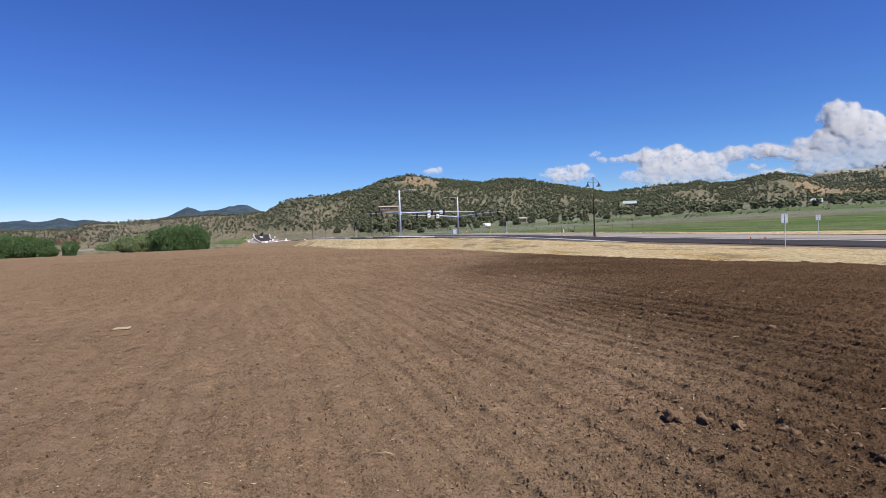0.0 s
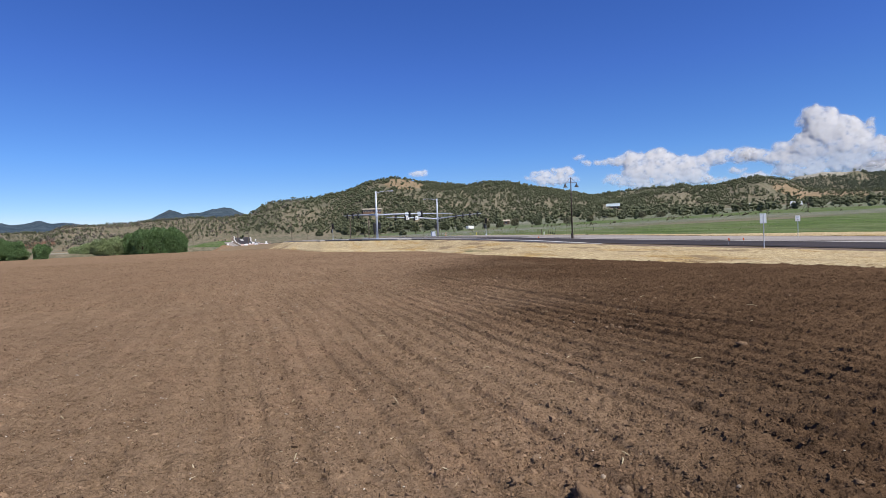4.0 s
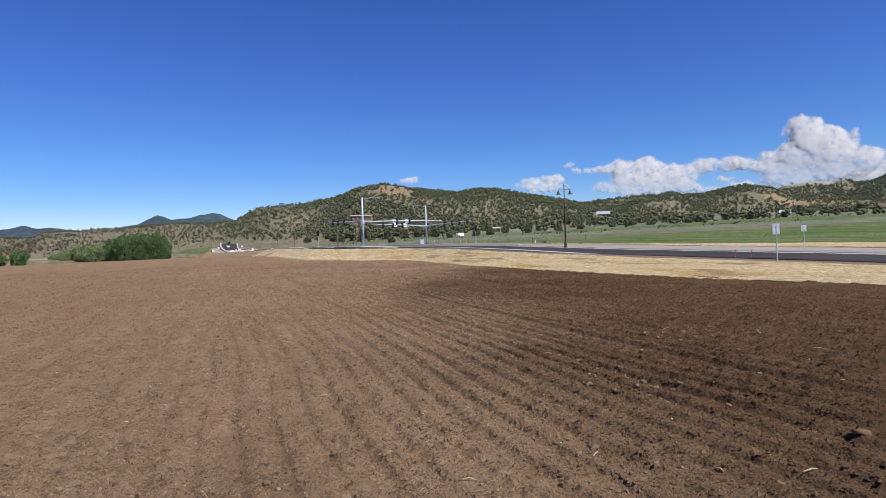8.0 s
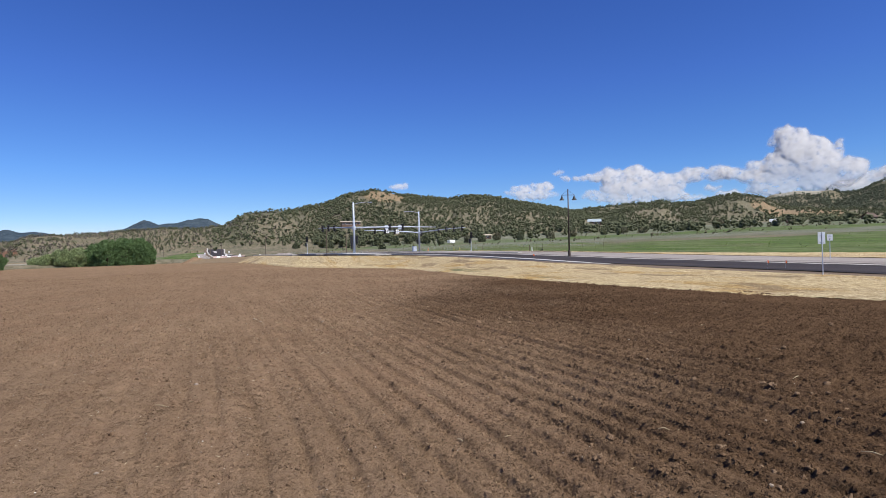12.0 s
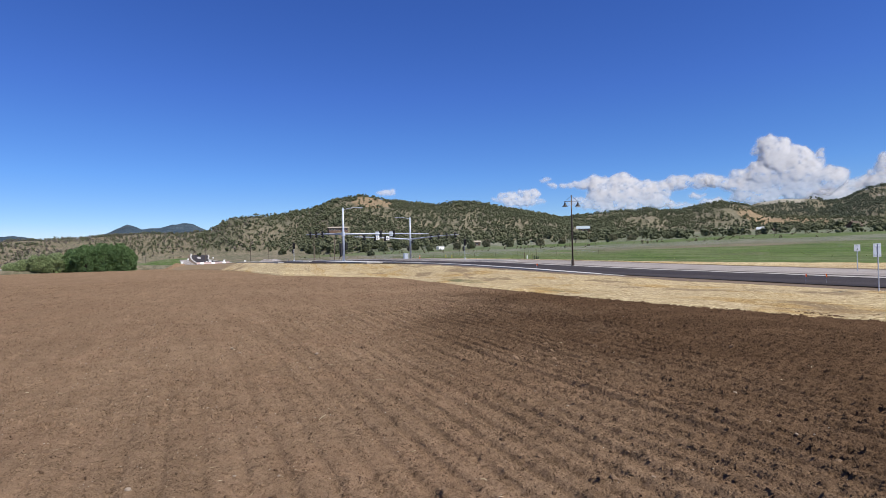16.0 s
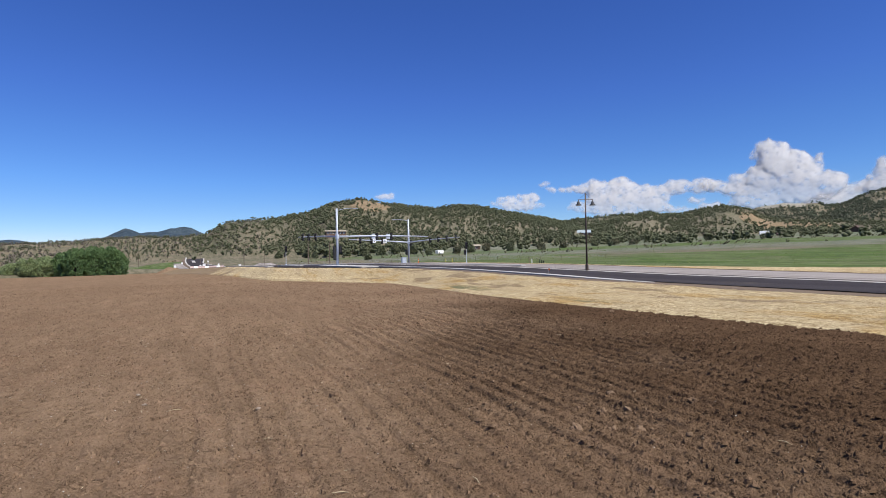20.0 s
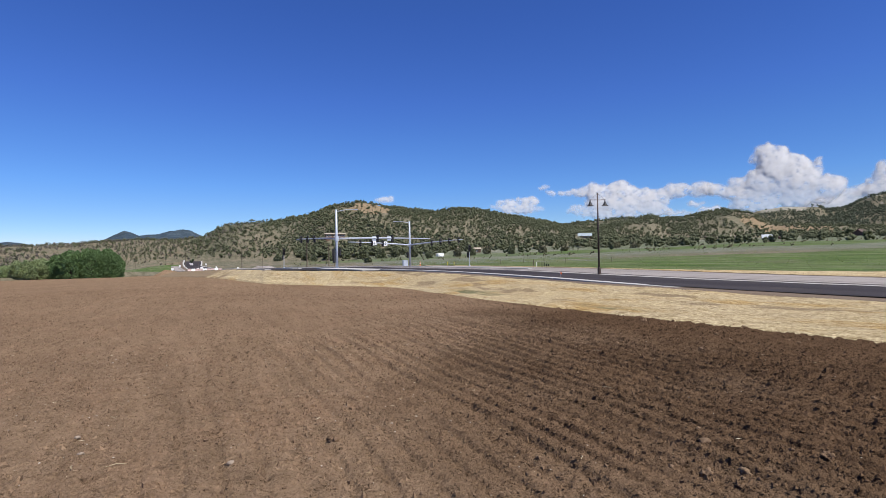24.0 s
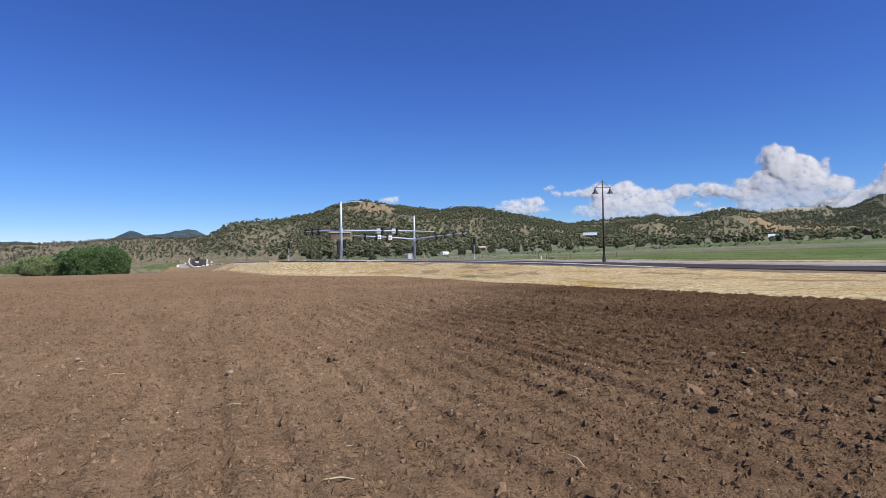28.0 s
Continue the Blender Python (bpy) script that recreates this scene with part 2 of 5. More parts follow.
def ground_material():
    """The land outside the field: dry earth with masks for meadow, scrub, pale and red earth, and painted haze."""
    k = Nodes("open_land", 0.95, 0.0, 0.1)
    fine = k.noise(0.8, 5, 0.7)
    col = k.mix(k.ramp(k.noise(0.03, 5), 0.35, 0.65), (0.210, 0.180, 0.130), (0.160, 0.148, 0.104))
    dry = k.mix(k.ramp(k.noise(0.06, 5), 0.4, 0.6), (0.165, 0.176, 0.130), (0.208, 0.208, 0.166))
    col = k.mix(k.ramp(k.math("ADD", k.attr("scrub"), k.math("MULTIPLY", k.noise(0.05, 5), 0.5)), 0.55, 0.85), col, dry)
    green = k.mix(k.ramp(k.noise(0.11, 8, 0.8, (0.25, 1.2, 1, 115)), 0.42, 0.58), (0.085, 0.133, 0.035), (0.146, 0.168, 0.080))
    col = k.mix(k.ramp(k.math("ADD", k.attr("meadow"), k.math("MULTIPLY", k.noise(0.09, 6, 0.7), 0.5)), 0.5, 1.0), col, green)
    col = k.mix(k.ramp(k.math("ADD", k.attr("pale"), k.math("MULTIPLY", k.noise(0.06, 6, 0.7), 0.6)), 0.7, 0.95), col, (0.290, 0.212, 0.138))
    col = k.mix(k.ramp(k.math("ADD", k.attr("red"), k.math("MULTIPLY", k.noise(0.05, 5), 0.4)), 0.6, 0.85), col, (0.178, 0.096, 0.063))
    col = k.mix(k.ramp(k.math("ADD", k.attr("rock"), k.math("MULTIPLY", k.noise(0.04, 7, 0.8), 0.7)), 0.8, 1.0), col, (0.350, 0.317, 0.271))
    col = k.mix(k.attr("track"), col, (0.198, 0.158, 0.109))
    col = k.mix(k.attr("tilled"), col, (0.079, 0.053, 0.036))
    # distance haze put into the colour: the far mountains turn blue-grey
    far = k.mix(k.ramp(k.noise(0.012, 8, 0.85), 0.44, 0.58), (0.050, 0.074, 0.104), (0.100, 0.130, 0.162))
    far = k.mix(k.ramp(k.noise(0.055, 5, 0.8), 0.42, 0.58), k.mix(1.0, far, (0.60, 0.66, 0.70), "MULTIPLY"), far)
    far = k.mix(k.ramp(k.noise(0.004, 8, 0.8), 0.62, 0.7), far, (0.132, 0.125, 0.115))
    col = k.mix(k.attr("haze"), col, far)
    col = k.mix(k.ramp(fine, 0.3, 0.7), k.mix(1.0, col, (0.7, 0.7, 0.7), "MULTIPLY"), col)
    col = k.mix(k.ramp(k.noise(0.25, 6, 0.8, (0.3, 1.3, 1, 115)), 0.42, 0.58), k.mix(1.0, col, (0.62, 0.66, 0.58), "MULTIPLY"), col)
    k.bump(k.noise(0.25, 6, 0.7), 1.2, 0.6)
    k.bump(k.noise(2.5, 4, 0.7), 0.2, 0.5)
    return k.done(col)


def asphalt_material():
    k = Nodes("new_asphalt", 0.95, 0.0, 0.12)
    col = k.mix(k.ramp(k.noise(0.25, 4, 0.6, (0.12, 1, 1, 115)), 0.35, 0.7), (0.030, 0.026, 0.028), (0.046, 0.040, 0.042))
    col = k.mix(k.ramp(k.noise(0.5, 4, 0.7, (1, 0.12, 1, 25)), 0.6, 0.75), col, (0.066, 0.056, 0.050))
    k.bump(k.noise(60, 3), 0.01, 0.5)
    return k.done(col)


def gravel_material(name, a, b):
    k = Nodes(name, 0.95, 0.0, 0.1)
    col = k.mix(k.ramp(k.noise(0.5, 6, 0.7, (0.08, 1.6, 1, 115)), 0.38, 0.62), a, b)
    col = k.mix(k.ramp(k.noise(9, 4, 0.7), 0.35, 0.7), k.mix(1.0, col, (0.72, 0.72, 0.72), "MULTIPLY"), col)
    k.bump(k.noise(14, 4), 0.03, 0.8)
    return k.done(col)


def foliage_material(name, a, b, c, thin=0.3):
    k = Nodes(name, 0.8, 0.0, 0.2)
    col = k.mix(k.island(), a, b)
    col = k.mix(k.ramp(k.noise(0.05, 3), 0.45, 0.7), col, c)
    k.done(col)
    tr = k.t.nodes.new("ShaderNodeBsdfTranslucent")
    mx = k.t.nodes.new("ShaderNodeMixShader")
    mx.inputs[0].default_value = thin
    k.link(col, tr.inputs["Color"])
    k.link(k.p.outputs[0], mx.inputs[1])
    k.link(tr.outputs[0], mx.inputs[2])
    k.link(mx.outputs[0], k.t.nodes["Material Output"].inputs["Surface"])
    return k.m


def cloud_material():
    """White vapour that thins out towards its rim."""
    k = Nodes("cloud_vapour", 1.0, 0.0, 0.0)
    tr = k.t.nodes.new("ShaderNodeBsdfTranslucent")
    tr.inputs["Color"].default_value = (0.68, 0.68, 0.69, 1)
    df = k.t.nodes.new("ShaderNodeBsdfDiffuse")
    df.inputs["Color"].default_value = (0.68, 0.68, 0.69, 1)
    mx = k.t.nodes.new("ShaderNodeMixShader")
    mx.inputs[0].default_value = 0.5
    clear = k.t.nodes.new("ShaderNodeBsdfTransparent")
    rim = k.t.nodes.new("ShaderNodeMixShader")
    k.link(df.outputs[0], mx.inputs[1])
    k.link(tr.outputs[0], mx.inputs[2])
    k.link(k.attr("vapour"), rim.inputs[0])
    k.link(clear.outputs[0], rim.inputs[1])
    k.link(mx.outputs[0], rim.inputs[2])
    k.link(rim.outputs[0], k.t.nodes["Material Output"].inputs["Surface"])
    return k.m


SOIL, STRAW, LAND, ASPHALT = soil_material(), straw_material(), ground_material(), asphalt_material()
GRAVEL = gravel_material("road_base_gravel", (0.330, 0.300, 0.285), (0.230, 0.205, 0.190))
SHOULDER = gravel_material("brown_shoulder_gravel", (0.178, 0.135, 0.102), (0.132, 0.099, 0.073))
CONCRETE = plain("pale_concrete", (0.409, 0.396, 0.376), (0.343, 0.330, 0.310), 1.5, 0.85, bump=0.01)
GALV = plain("galvanised_steel", (0.46, 0.51, 0.60), (0.40, 0.44, 0.52), 2.0, 0.5, 0.2)
BLACK = plain("black_housing", (0.018, 0.018, 0.02), (0.03, 0.03, 0.032), 4.0, 0.55)
BROWN_STEEL = plain("dark_bronze_steel", (0.045, 0.032, 0.027), (0.065, 0.045, 0.038), 2.0, 0.5, 0.2)
WHITE = plain("white_sheeting", (0.80, 0.80, 0.79), (0.74, 0.74, 0.73), 3.0, 0.5)
GREYSHEET = plain("bare_aluminium_sheet", (0.46, 0.50, 0.56), (0.40, 0.44, 0.50), 3.0, 0.5, 0.3)
LENS = plain("dark_lens", (0.03, 0.02, 0.02), (0.05, 0.03, 0.02), 3.0, 0.2)
ORANGE = plain("orange_plastic", (0.75, 0.16, 0.03), (0.65, 0.13, 0.03), 3.0, 0.6)
PINKISH = plain("faded_barrier_plastic", (0.475, 0.363, 0.330), (0.436, 0.317, 0.290), 3.0, 0.6)
WOOD = plain("weathered_wood", (0.106, 0.079, 0.059), (0.152, 0.119, 0.092), 6.0, 0.9, bump=0.01)
BARK = plain("grey_bark", (0.086, 0.066, 0.050), (0.059, 0.046, 0.036), 6.0, 0.95, bump=0.02)
JUNIPER = foliage_material("juniper_needles", (0.106, 0.122, 0.070), (0.182, 0.196, 0.118), (0.140, 0.156, 0.092), 0.5)
# juniper again, with distance haze mixed into its colours: bluer and flatter
HAZED_WOOD = foliage_material("hazed_juniper_needles", (0.088, 0.108, 0.072), (0.130, 0.150, 0.104), (0.108, 0.128, 0.088), 0.45)
SCRUB_LEAF = foliage_material("grey_scrub_leaves", (0.145, 0.149, 0.089), (0.224, 0.211, 0.139), (0.178, 0.165, 0.112), 0.4)
DRY_BRUSH = foliage_material("bare_grey_brush", (0.105, 0.095, 0.080), (0.190, 0.165, 0.140), (0.145, 0.128, 0.105), 0.3)
GRASS = foliage_material("rough_green_grass", (0.132, 0.191, 0.053), (0.238, 0.264, 0.112), (0.178, 0.224, 0.079), 0.5)
WILLOW = foliage_material("fresh_willow_leaves", (0.125, 0.200, 0.084), (0.172, 0.264, 0.110), (0.146, 0.230, 0.096), 0.5)
PALE_WILLOW = foliage_material("pale_willow_leaves", (0.255, 0.318, 0.155), (0.335, 0.395, 0.205), (0.295, 0.355, 0.178), 0.55)
CLOUD = cloud_material()

# ---- the lie of the land
CX, CY = 0.8, 22.9                 # the hills' outlines are given round this point
RX, RY = 28.6, 47.0                # a point on the road's near edge
UX, UY = -0.42, 0.9075             # the road's direction there; its across direction is (UY, -UX)


def road_bend(s):
    return 4.0 * sstep(20, 60, s) - 5.0 * sstep(60, 100, s) + 0.00025 * np.minimum(s, 0) ** 2 + 0.0006 * np.clip(s - 345, 0, 110) ** 2


def road_coords(x, y):
    dx, dy = x - RX, y - RY
    s = dx * UX + dy * UY
    a = dx * UY - dy * UX
    bend = road_bend(s)
    return s, a - bend


def road_height(s):
    return np.interp(s, [-25, 0, 95, 130, 310, 340, 390, 438, 470, 520], [0.19, 0.55, 1.93, 1.93, -0.4, -0.3, 2.2, 5.0, 7.2, 9.5])


def foot(s):
    """Across offset of the bank's foot."""
    return np.interp(s, [-60, -13, 0, 18, 33, 43, 57, 67, 77, 90, 108, 120, 150, 330], [-12.3, -12.1, -12.1, -10.6, -9.3, -8.9, -8.2, -8.0, -9.2, -13.0, -15.0, -15.5, -16, -20])


def field_plane(x, y):
    """The field's even fall, and its rise towards the side street."""
    s, a = road_coords(x, y)
    return 0.0088 * np.clip(x, -260, 60) - 0.0034 * np.clip(y, -60, 420) + 0.9 * sstep(72, 118, s) * sstep(-48, -15, a) * sstep(235, 170, s)


def crest(az, table):
    t = np.array(table).reshape(-1, 2)
    return np.interp(az, t[:, 0], t[:, 1])


MAIN_HILL = (-24, 8, -18.3, 27, -17.1, 36, -16.1, 43, -13.5, 46, -10.9, 48, -8.7, 55, -6.5, 62, -5.1, 66, -3.6, 69, -2.6, 67, -0.9, 63, 1.4, 59, 4.8, 57, 8.2, 57, 10.6, 51, 12.9, 46, 15.1, 41, 17.9, 33, 20.5, 22, 24, 10)
RIGHT_RIDGE = (11, 20, 15.1, 46, 17.9, 50, 20, 52, 22.7, 55, 25.3, 56, 27.8, 54, 30.2, 58, 32, 59, 33.8, 54, 35.1, 42, 37.6, 36, 40.8, 32, 43.3, 29, 60, 40)
FAR_RIDGE = (24, 30, 32.5, 70, 34.3, 79, 36.4, 85, 38.5, 81, 39.3, 76, 40.8, 80, 42.3, 90, 43.3, 98, 47, 118, 60, 100)
LEFT_RIDGE = (-60, 10, -41, 4, -37.1, 7, -35.1, 14, -33.5, 24, -31.3, 26, -29, 29, -26.7, 31, -24.2, 33, -21.7, 34, -19.6, 35, -17, 35, -12, 20)
MOUNTAINS = (-60, 120, -38.4, 142, -36.9, 153, -36.4, 139, -34.2, 160, -33.6, 149, -32.6, 154, -31.4, 136, -30.1, 120, -27.4, 140, -26, 167, -25.2, 196, -24.5, 226, -24.1, 222, -23.3, 188, -22.6, 200, -21.1, 220, -19.8, 230, -19.1, 225, -18.1, 190, -16, 140, -10, 90, 60, 60)


def hill(r, base, top, foot, crest_r, back, power=1.25):
    k = np.clip((r - foot) / (crest_r - foot), 0, 1)
    up = np.clip(k, 0, 1) ** power
    up = 0.55 * up + 0.45 * sstep(0, 1, k)
    down = 1 - sstep(crest_r, back, r)
    return np.where(r < crest_r, base + (top - base) * up, (top - 5) * down + 5)


def meadow_height(x, y):
    dx, dy = x - CX, y - CY
    r = np.hypot(dx, dy)
    az = np.degrees(np.arctan2(dx, dy))
    g = np.interp(az, [-60, -40, -18, 4.3, 33.6, 60, 120, 180], [-0.006, -0.006, -0.003, 0.0145, 0.0298, 0.034, 0.01, -0.002])
    k = np.interp(az, [-40, -25, -18, 4.3, 33.6], [0.0, 0.01, 0.035, 0.02, 0.0])
    z = 0.7 + np.clip(r - 100, 0, 600) * g + np.clip(r - 330, 0, 250) * k
    return z + 0.5 * fbm(x / 60, y / 60, 3, 5) * sstep(90, 250, r)


def in_field(x, y):
    """How far a place lies inside the tilled field, in metres, roughly."""
    s, a = road_coords(x, y)
    bank = np.where(s < 330, -3.0 - a, -30.0)
    left = (x + 225) * 0.8
    # the far edge runs by the grove to the dirt mound
    far = np.where(x < -120, 262 + (x + 220) * 0.55, np.where(x < -60, 317 + (x + 120) * 0.3, 335.0)) - y
    return np.minimum(np.minimum(bank, left), np.minimum(far, y + 60)), bank


def land_height(x, y):
    dx, dy = x - CX, y - CY
    r = np.hypot(dx, dy)
    az = np.degrees(np.arctan2(dx, dy))
    base = meadow_height(x, y)
    rough = fbm(x / 70, y / 70, 4, 11)
    gully = np.abs(vnoise(az / 2.2 + 0.3 * vnoise(x / 90, y / 90, 8), r / 400, 21))
    z = base
    for table, foot, top_r, back in ((MAIN_HILL, np.interp(az, [-18, -12, -5, 5, 18], [470, 440, 400, 400, 430]), 620, 1100),
                                     (RIGHT_RIDGE, np.interp(az, [12, 20, 33, 45], [470, 490, 560, 600]), 800, 1400),
                                     (FAR_RIDGE, 760, 1160, 2200), (LEFT_RIDGE, np.interp(az, [-40, -30, -22, -17], [420, 430, 460, 520]), 750, 1300), (MOUNTAINS, 2200, 4000, 4600)):
        top = crest(az, table)
        h = hill(r, base, top, foot, top_r, back)
        k = np.clip((r - foot) / (top_r - foot), 0, 1.4)
        h = h + (rough * 0.045 - 0.10 * gully + 0.03) * top * np.clip(k * (1.25 - k) * 2.4, 0, 1)
        z = np.where(r > foot, np.maximum(z, h), z)
    # the road's bank, the road and the field
    s, a = road_coords(x, y)
    zr = road_height(s)
    fp = field_plane(x, y)
    near = sstep(470, 400, s) * sstep(-80, -50, s)
    z = z * (1 - near * sstep(60, 26, a) * sstep(-30, -10, a)) + near * sstep(60, 26, a) * sstep(-30, -10, a) * (zr - 0.35)
    inside, bank = in_field(x, y)
    wide = np.where(bank < inside + 0.01, 3.0, 14.0)
    z = z + (fp - 0.45 - z) * sstep(0, 1, (inside + wide) / (wide + 1.0))
    return z


def ground_sheet():
    az = np.concatenate([np.arange(-180, -48, 3.0), np.arange(-48, 52, 0.28), np.arange(52, 180.1, 3.0)])
    r = [0.0, 4.0]
    while r[-1] < 4800:
        r.append(r[-1] + max(3.5, 0.016 * r[-1]))
    r = np.array(r)
    a, rr = np.meshgrid(np.radians(az), r)
    x, y = CX + rr * np.sin(a), CY + rr * np.cos(a)
    z = land_height(x, y)
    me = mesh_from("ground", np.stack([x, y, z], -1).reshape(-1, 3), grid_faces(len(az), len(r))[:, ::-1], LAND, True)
    azd = np.degrees(a)
    s, ac = road_coords(x, y)
    hillk = z - meadow_height(x, y)
    on_flat = sstep(4, 1, hillk)
    masks = {
        "meadow": on_flat * (sstep(28, 34, ac) * sstep(-9, 4, azd) * (sstep(1.45, 0.8, (rr + 34 * fbm(x / 40, y / 25, 4, 3)) / np.interp(azd, [4, 11, 17, 22, 30, 36, 41, 48], [235, 222, 190, 160, 140, 136, 180, 220])) * (0.85 + 0.4 * vnoise(ac / 22, s / 160, 4))
                             + 0.42 * sstep(300, 430, rr + 60 * fbm(x / 60, y / 40, 4, 9)) * sstep(10, 20, azd))
                             + sstep(28, 34, ac) * sstep(46, 52, azd) * sstep(90, 70, azd) * sstep(560, 480, rr) + 0.9 * sstep(20, 12, np.hypot((x + 143) / 1.3, (y - 380) / 3.0))
                             + 0.55 * sstep(-16, -6, azd) * sstep(300, 330, rr) * sstep(430, 380, rr)),
        "scrub": on_flat * (0.75 * sstep(180, 320, rr) + 0.3) * (0.25 + 0.75 * sstep(-7, 2, azd)),
        "pale": 1.0 * sstep(15, 5, np.hypot((azd + 2.2) * 4.5, (rr - 585) / 4.2)) + 0.75 * sstep(1, 0, np.abs(azd - 15.5) / 2.6) * sstep(540, 580, rr) * sstep(640, 600, rr)
                + 0.45 * sstep(-15, -20, azd) * sstep(430, 480, rr) * sstep(900, 800, rr) + 0.7 * sstep(20, 27, azd) * sstep(630, 680, rr) * sstep(840, 700, rr) * (vnoise(x / 60, y / 60, 77) > 0.1)
                + 1.0 * sstep(1.2, 0.8, np.hypot((x + 222) / 32, (y - 352) / 40))
                ,
        "rock": 1.0 * sstep(1.15, 0.9, np.hypot((x + 202) / 13, (y - 327) / 22)) + 0.75 * sstep(33.6, 35, azd) * sstep(38.8, 37.5, azd) * sstep(1040, 1110, rr) * sstep(1300, 1200, rr) + 0.5 * sstep(1.4, 0.6, np.abs(azd + 24.3)) * sstep(3700, 3850, rr) + 0.55 * sstep(42.3, 43, azd) * sstep(45, 44, azd) * sstep(1000, 1030, rr) * sstep(1075, 1050, rr),
        "track": sstep(2.2, 1.2, np.minimum(np.hypot((x - 30 - (y - 330) * 0.45), 0 * y) + 9 * (y < 318) + 9 * (y > 372), np.hypot(x - 49 + (y - 372) * 0.6, 0 * y) + 9 * (y < 371) + 9 * (y > 420))),
        "red": sstep(-33.8, -34.6, azd) * sstep(-39, -37.5, azd) * sstep(520, 545, rr) * sstep(640, 600, rr),
        "tilled": sstep(-3, 1, in_field(x, y)[0]),
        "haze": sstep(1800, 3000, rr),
    }
    for key, value in masks.items():
        me.attributes.new(key, "FLOAT", "POINT").data.foreach_set("value", np.clip(value, 0, 1).astype(np.float32).ravel())
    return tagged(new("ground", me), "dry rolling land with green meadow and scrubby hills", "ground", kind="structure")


ground_sheet()

# ---- the tilled field
FS, FC = math.sin(radians(17.5)), math.cos(radians(17.5))


def domes(x, y, cell, fill, seed):
    """Rounded lumps, one to a cell at most: heights in parts of the cell's size."""
    best = np.zeros(np.shape(x))
    gx, gy = np.floor(x / cell), np.floor(y / cell)
    for ox in (-1, 0, 1):
        for oy in (-1, 0, 1):
            cx, cy = gx + ox, gy + oy
            px, py = (cx + 0.15 + 0.7 * lattice(cx, cy, seed)) * cell, (cy + 0.15 + 0.7 * lattice(cx, cy, seed + 1)) * cell
            size = (0.25 + 0.45 * lattice(cx, cy, seed + 2)) * (lattice(cx, cy, seed + 3) < fill)
            d2 = ((x - px) ** 2 + (y - py) ** 2) / cell ** 2
            best = np.maximum(best, np.sqrt(np.clip(size * size - d2, 0, None)))
    return best


def row_phase(x, y):
    """Grows across the rows, in metres; the rows bend round to the west."""
    q = np.clip(x, -20, 0)
    return x * FC + y * FS + 0.015 * q * q - 0.60 * np.minimum(x + 20, 0)


def field_swell(x, y):
    """The low swells of the field."""
    return 0.10 * vnoise(x / 11, y / 14, 50) + 0.05 * vnoise(x / 4, y / 5, 51)


def field_relief(x, y):
    w = -x * FS + y * FC
    u = row_phase(x, y) + 0.10 * vnoise(w / 5, x / 9, 40) + 0.6 * vnoise(x / 40, y / 45, 41)
    side = x + 0.05 * (y - 20) + 1.6 * vnoise(x / 5, y / 7, 43)
    coarse = sstep(0.0, 8.0, side + 1.0 * vnoise(u / 1.5, w / 12, 42))   # rougher towards the road
    furrow = sstep(-5.0, 7.0, side)
    wave = np.sin(u * math.tau / 0.56 + 0.8 * vnoise(u / 1.3, w / 4, 44)) + 0.65 * np.sin(u * math.tau / 0.28 + 2.0 * vnoise(u / 3, w / 9, 52))
    rows = np.tanh(1.6 * wave + 0.5)
    broken = 0.95 + 0.35 * vnoise(u / 0.8, w / 2.6, 45) + 0.35 * vnoise(u / 4, w / 9, 49)
    s, a = road_coords(x, y)
    z = (0.024 + 0.042 * furrow) * (0.78 + 0.22 * sstep(13, 20, y)) * rows * np.clip(broken, 0.15, 1.5) * (0.15 + 0.85 * sstep(0.5, 5.0, foot(s) - a))
    z = z + 0.016 * np.sin(u * math.tau / 2.2 + 2 * vnoise(u / 6, w / 14, 39)) * (0.4 + 0.6 * furrow)
    # crumbling lumps, more of them in loose streaks along the rows
    loose = sstep(-0.5, 0.7, fbm(u / 0.9, w / 3.5, 3, 56) + 0.5 * (coarse - 0.5))
    warp, warp2 = 0.07 * vnoise(x / 0.12, y / 0.12, 53), 0.07 * vnoise(x / 0.12, y / 0.12, 54)
    z = z + 0.24 * (0.30 + 0.06 * coarse) * domes(x + warp, y + warp2, 0.24, 0.03 + 0.07 * coarse * loose, 500)
    z = z + 0.14 * (0.42 + 0.20 * coarse) * domes(x + warp2, y + warp, 0.14, 0.10 + 0.18 * loose + 0.12 * coarse * loose, 510)
    z = z + (0.010 + 0.006 * coarse) * (0.35 + 0.65 * loose) * vnoise(x / 0.10, y / 0.10, 48)
    z = z - (0.026 - 0.006 * coarse) * sstep(0.35, 0.75, vnoise(x / 0.17 + warp * 4, y / 0.17, 46)) * (0.3 + 0.7 * loose)
    # tyre tracks with slanting cleats
    for c, deep in ((5.0, 0.7), (6.9, 0.7), (13.1, 0.7), (15.0, 0.7)):
        k = deep * sstep(0.36, 0.25, np.abs(u - c)) * (sstep(17, 9, w) if c < 9 else 1.0)
        cleat = np.sin((w + 0.9 * np.abs(u - c)) * math.tau / 0.34)
        z = z * (1 - 0.6 * k) + k * (0.022 * np.clip(cleat * 2, -1, 1) - 0.03)
    return z + field_swell(x, y)


def soil_damp_shade(x, y):
    """From the field's light side to its dark side, damp and painted shade together, with an edge that widens and frays
    with distance.
    """
    q = x + np.interp(y, [4, 7, 10, 15, 19, 23, 29, 36, 60], [1.2, 0.5, -1.4, -1.0, -0.5, -2.0, -2.0, -1.2, -2.4]) + (1.6 + 0.05 * y) * fbm(x / 7, y / 11, 4, 60)
    return np.clip(sstep(0, 1, (q - 0.2) / (6.5 + 0.04 * y + 0.12 * np.clip(y - 36, 0, None))), 0, 1)


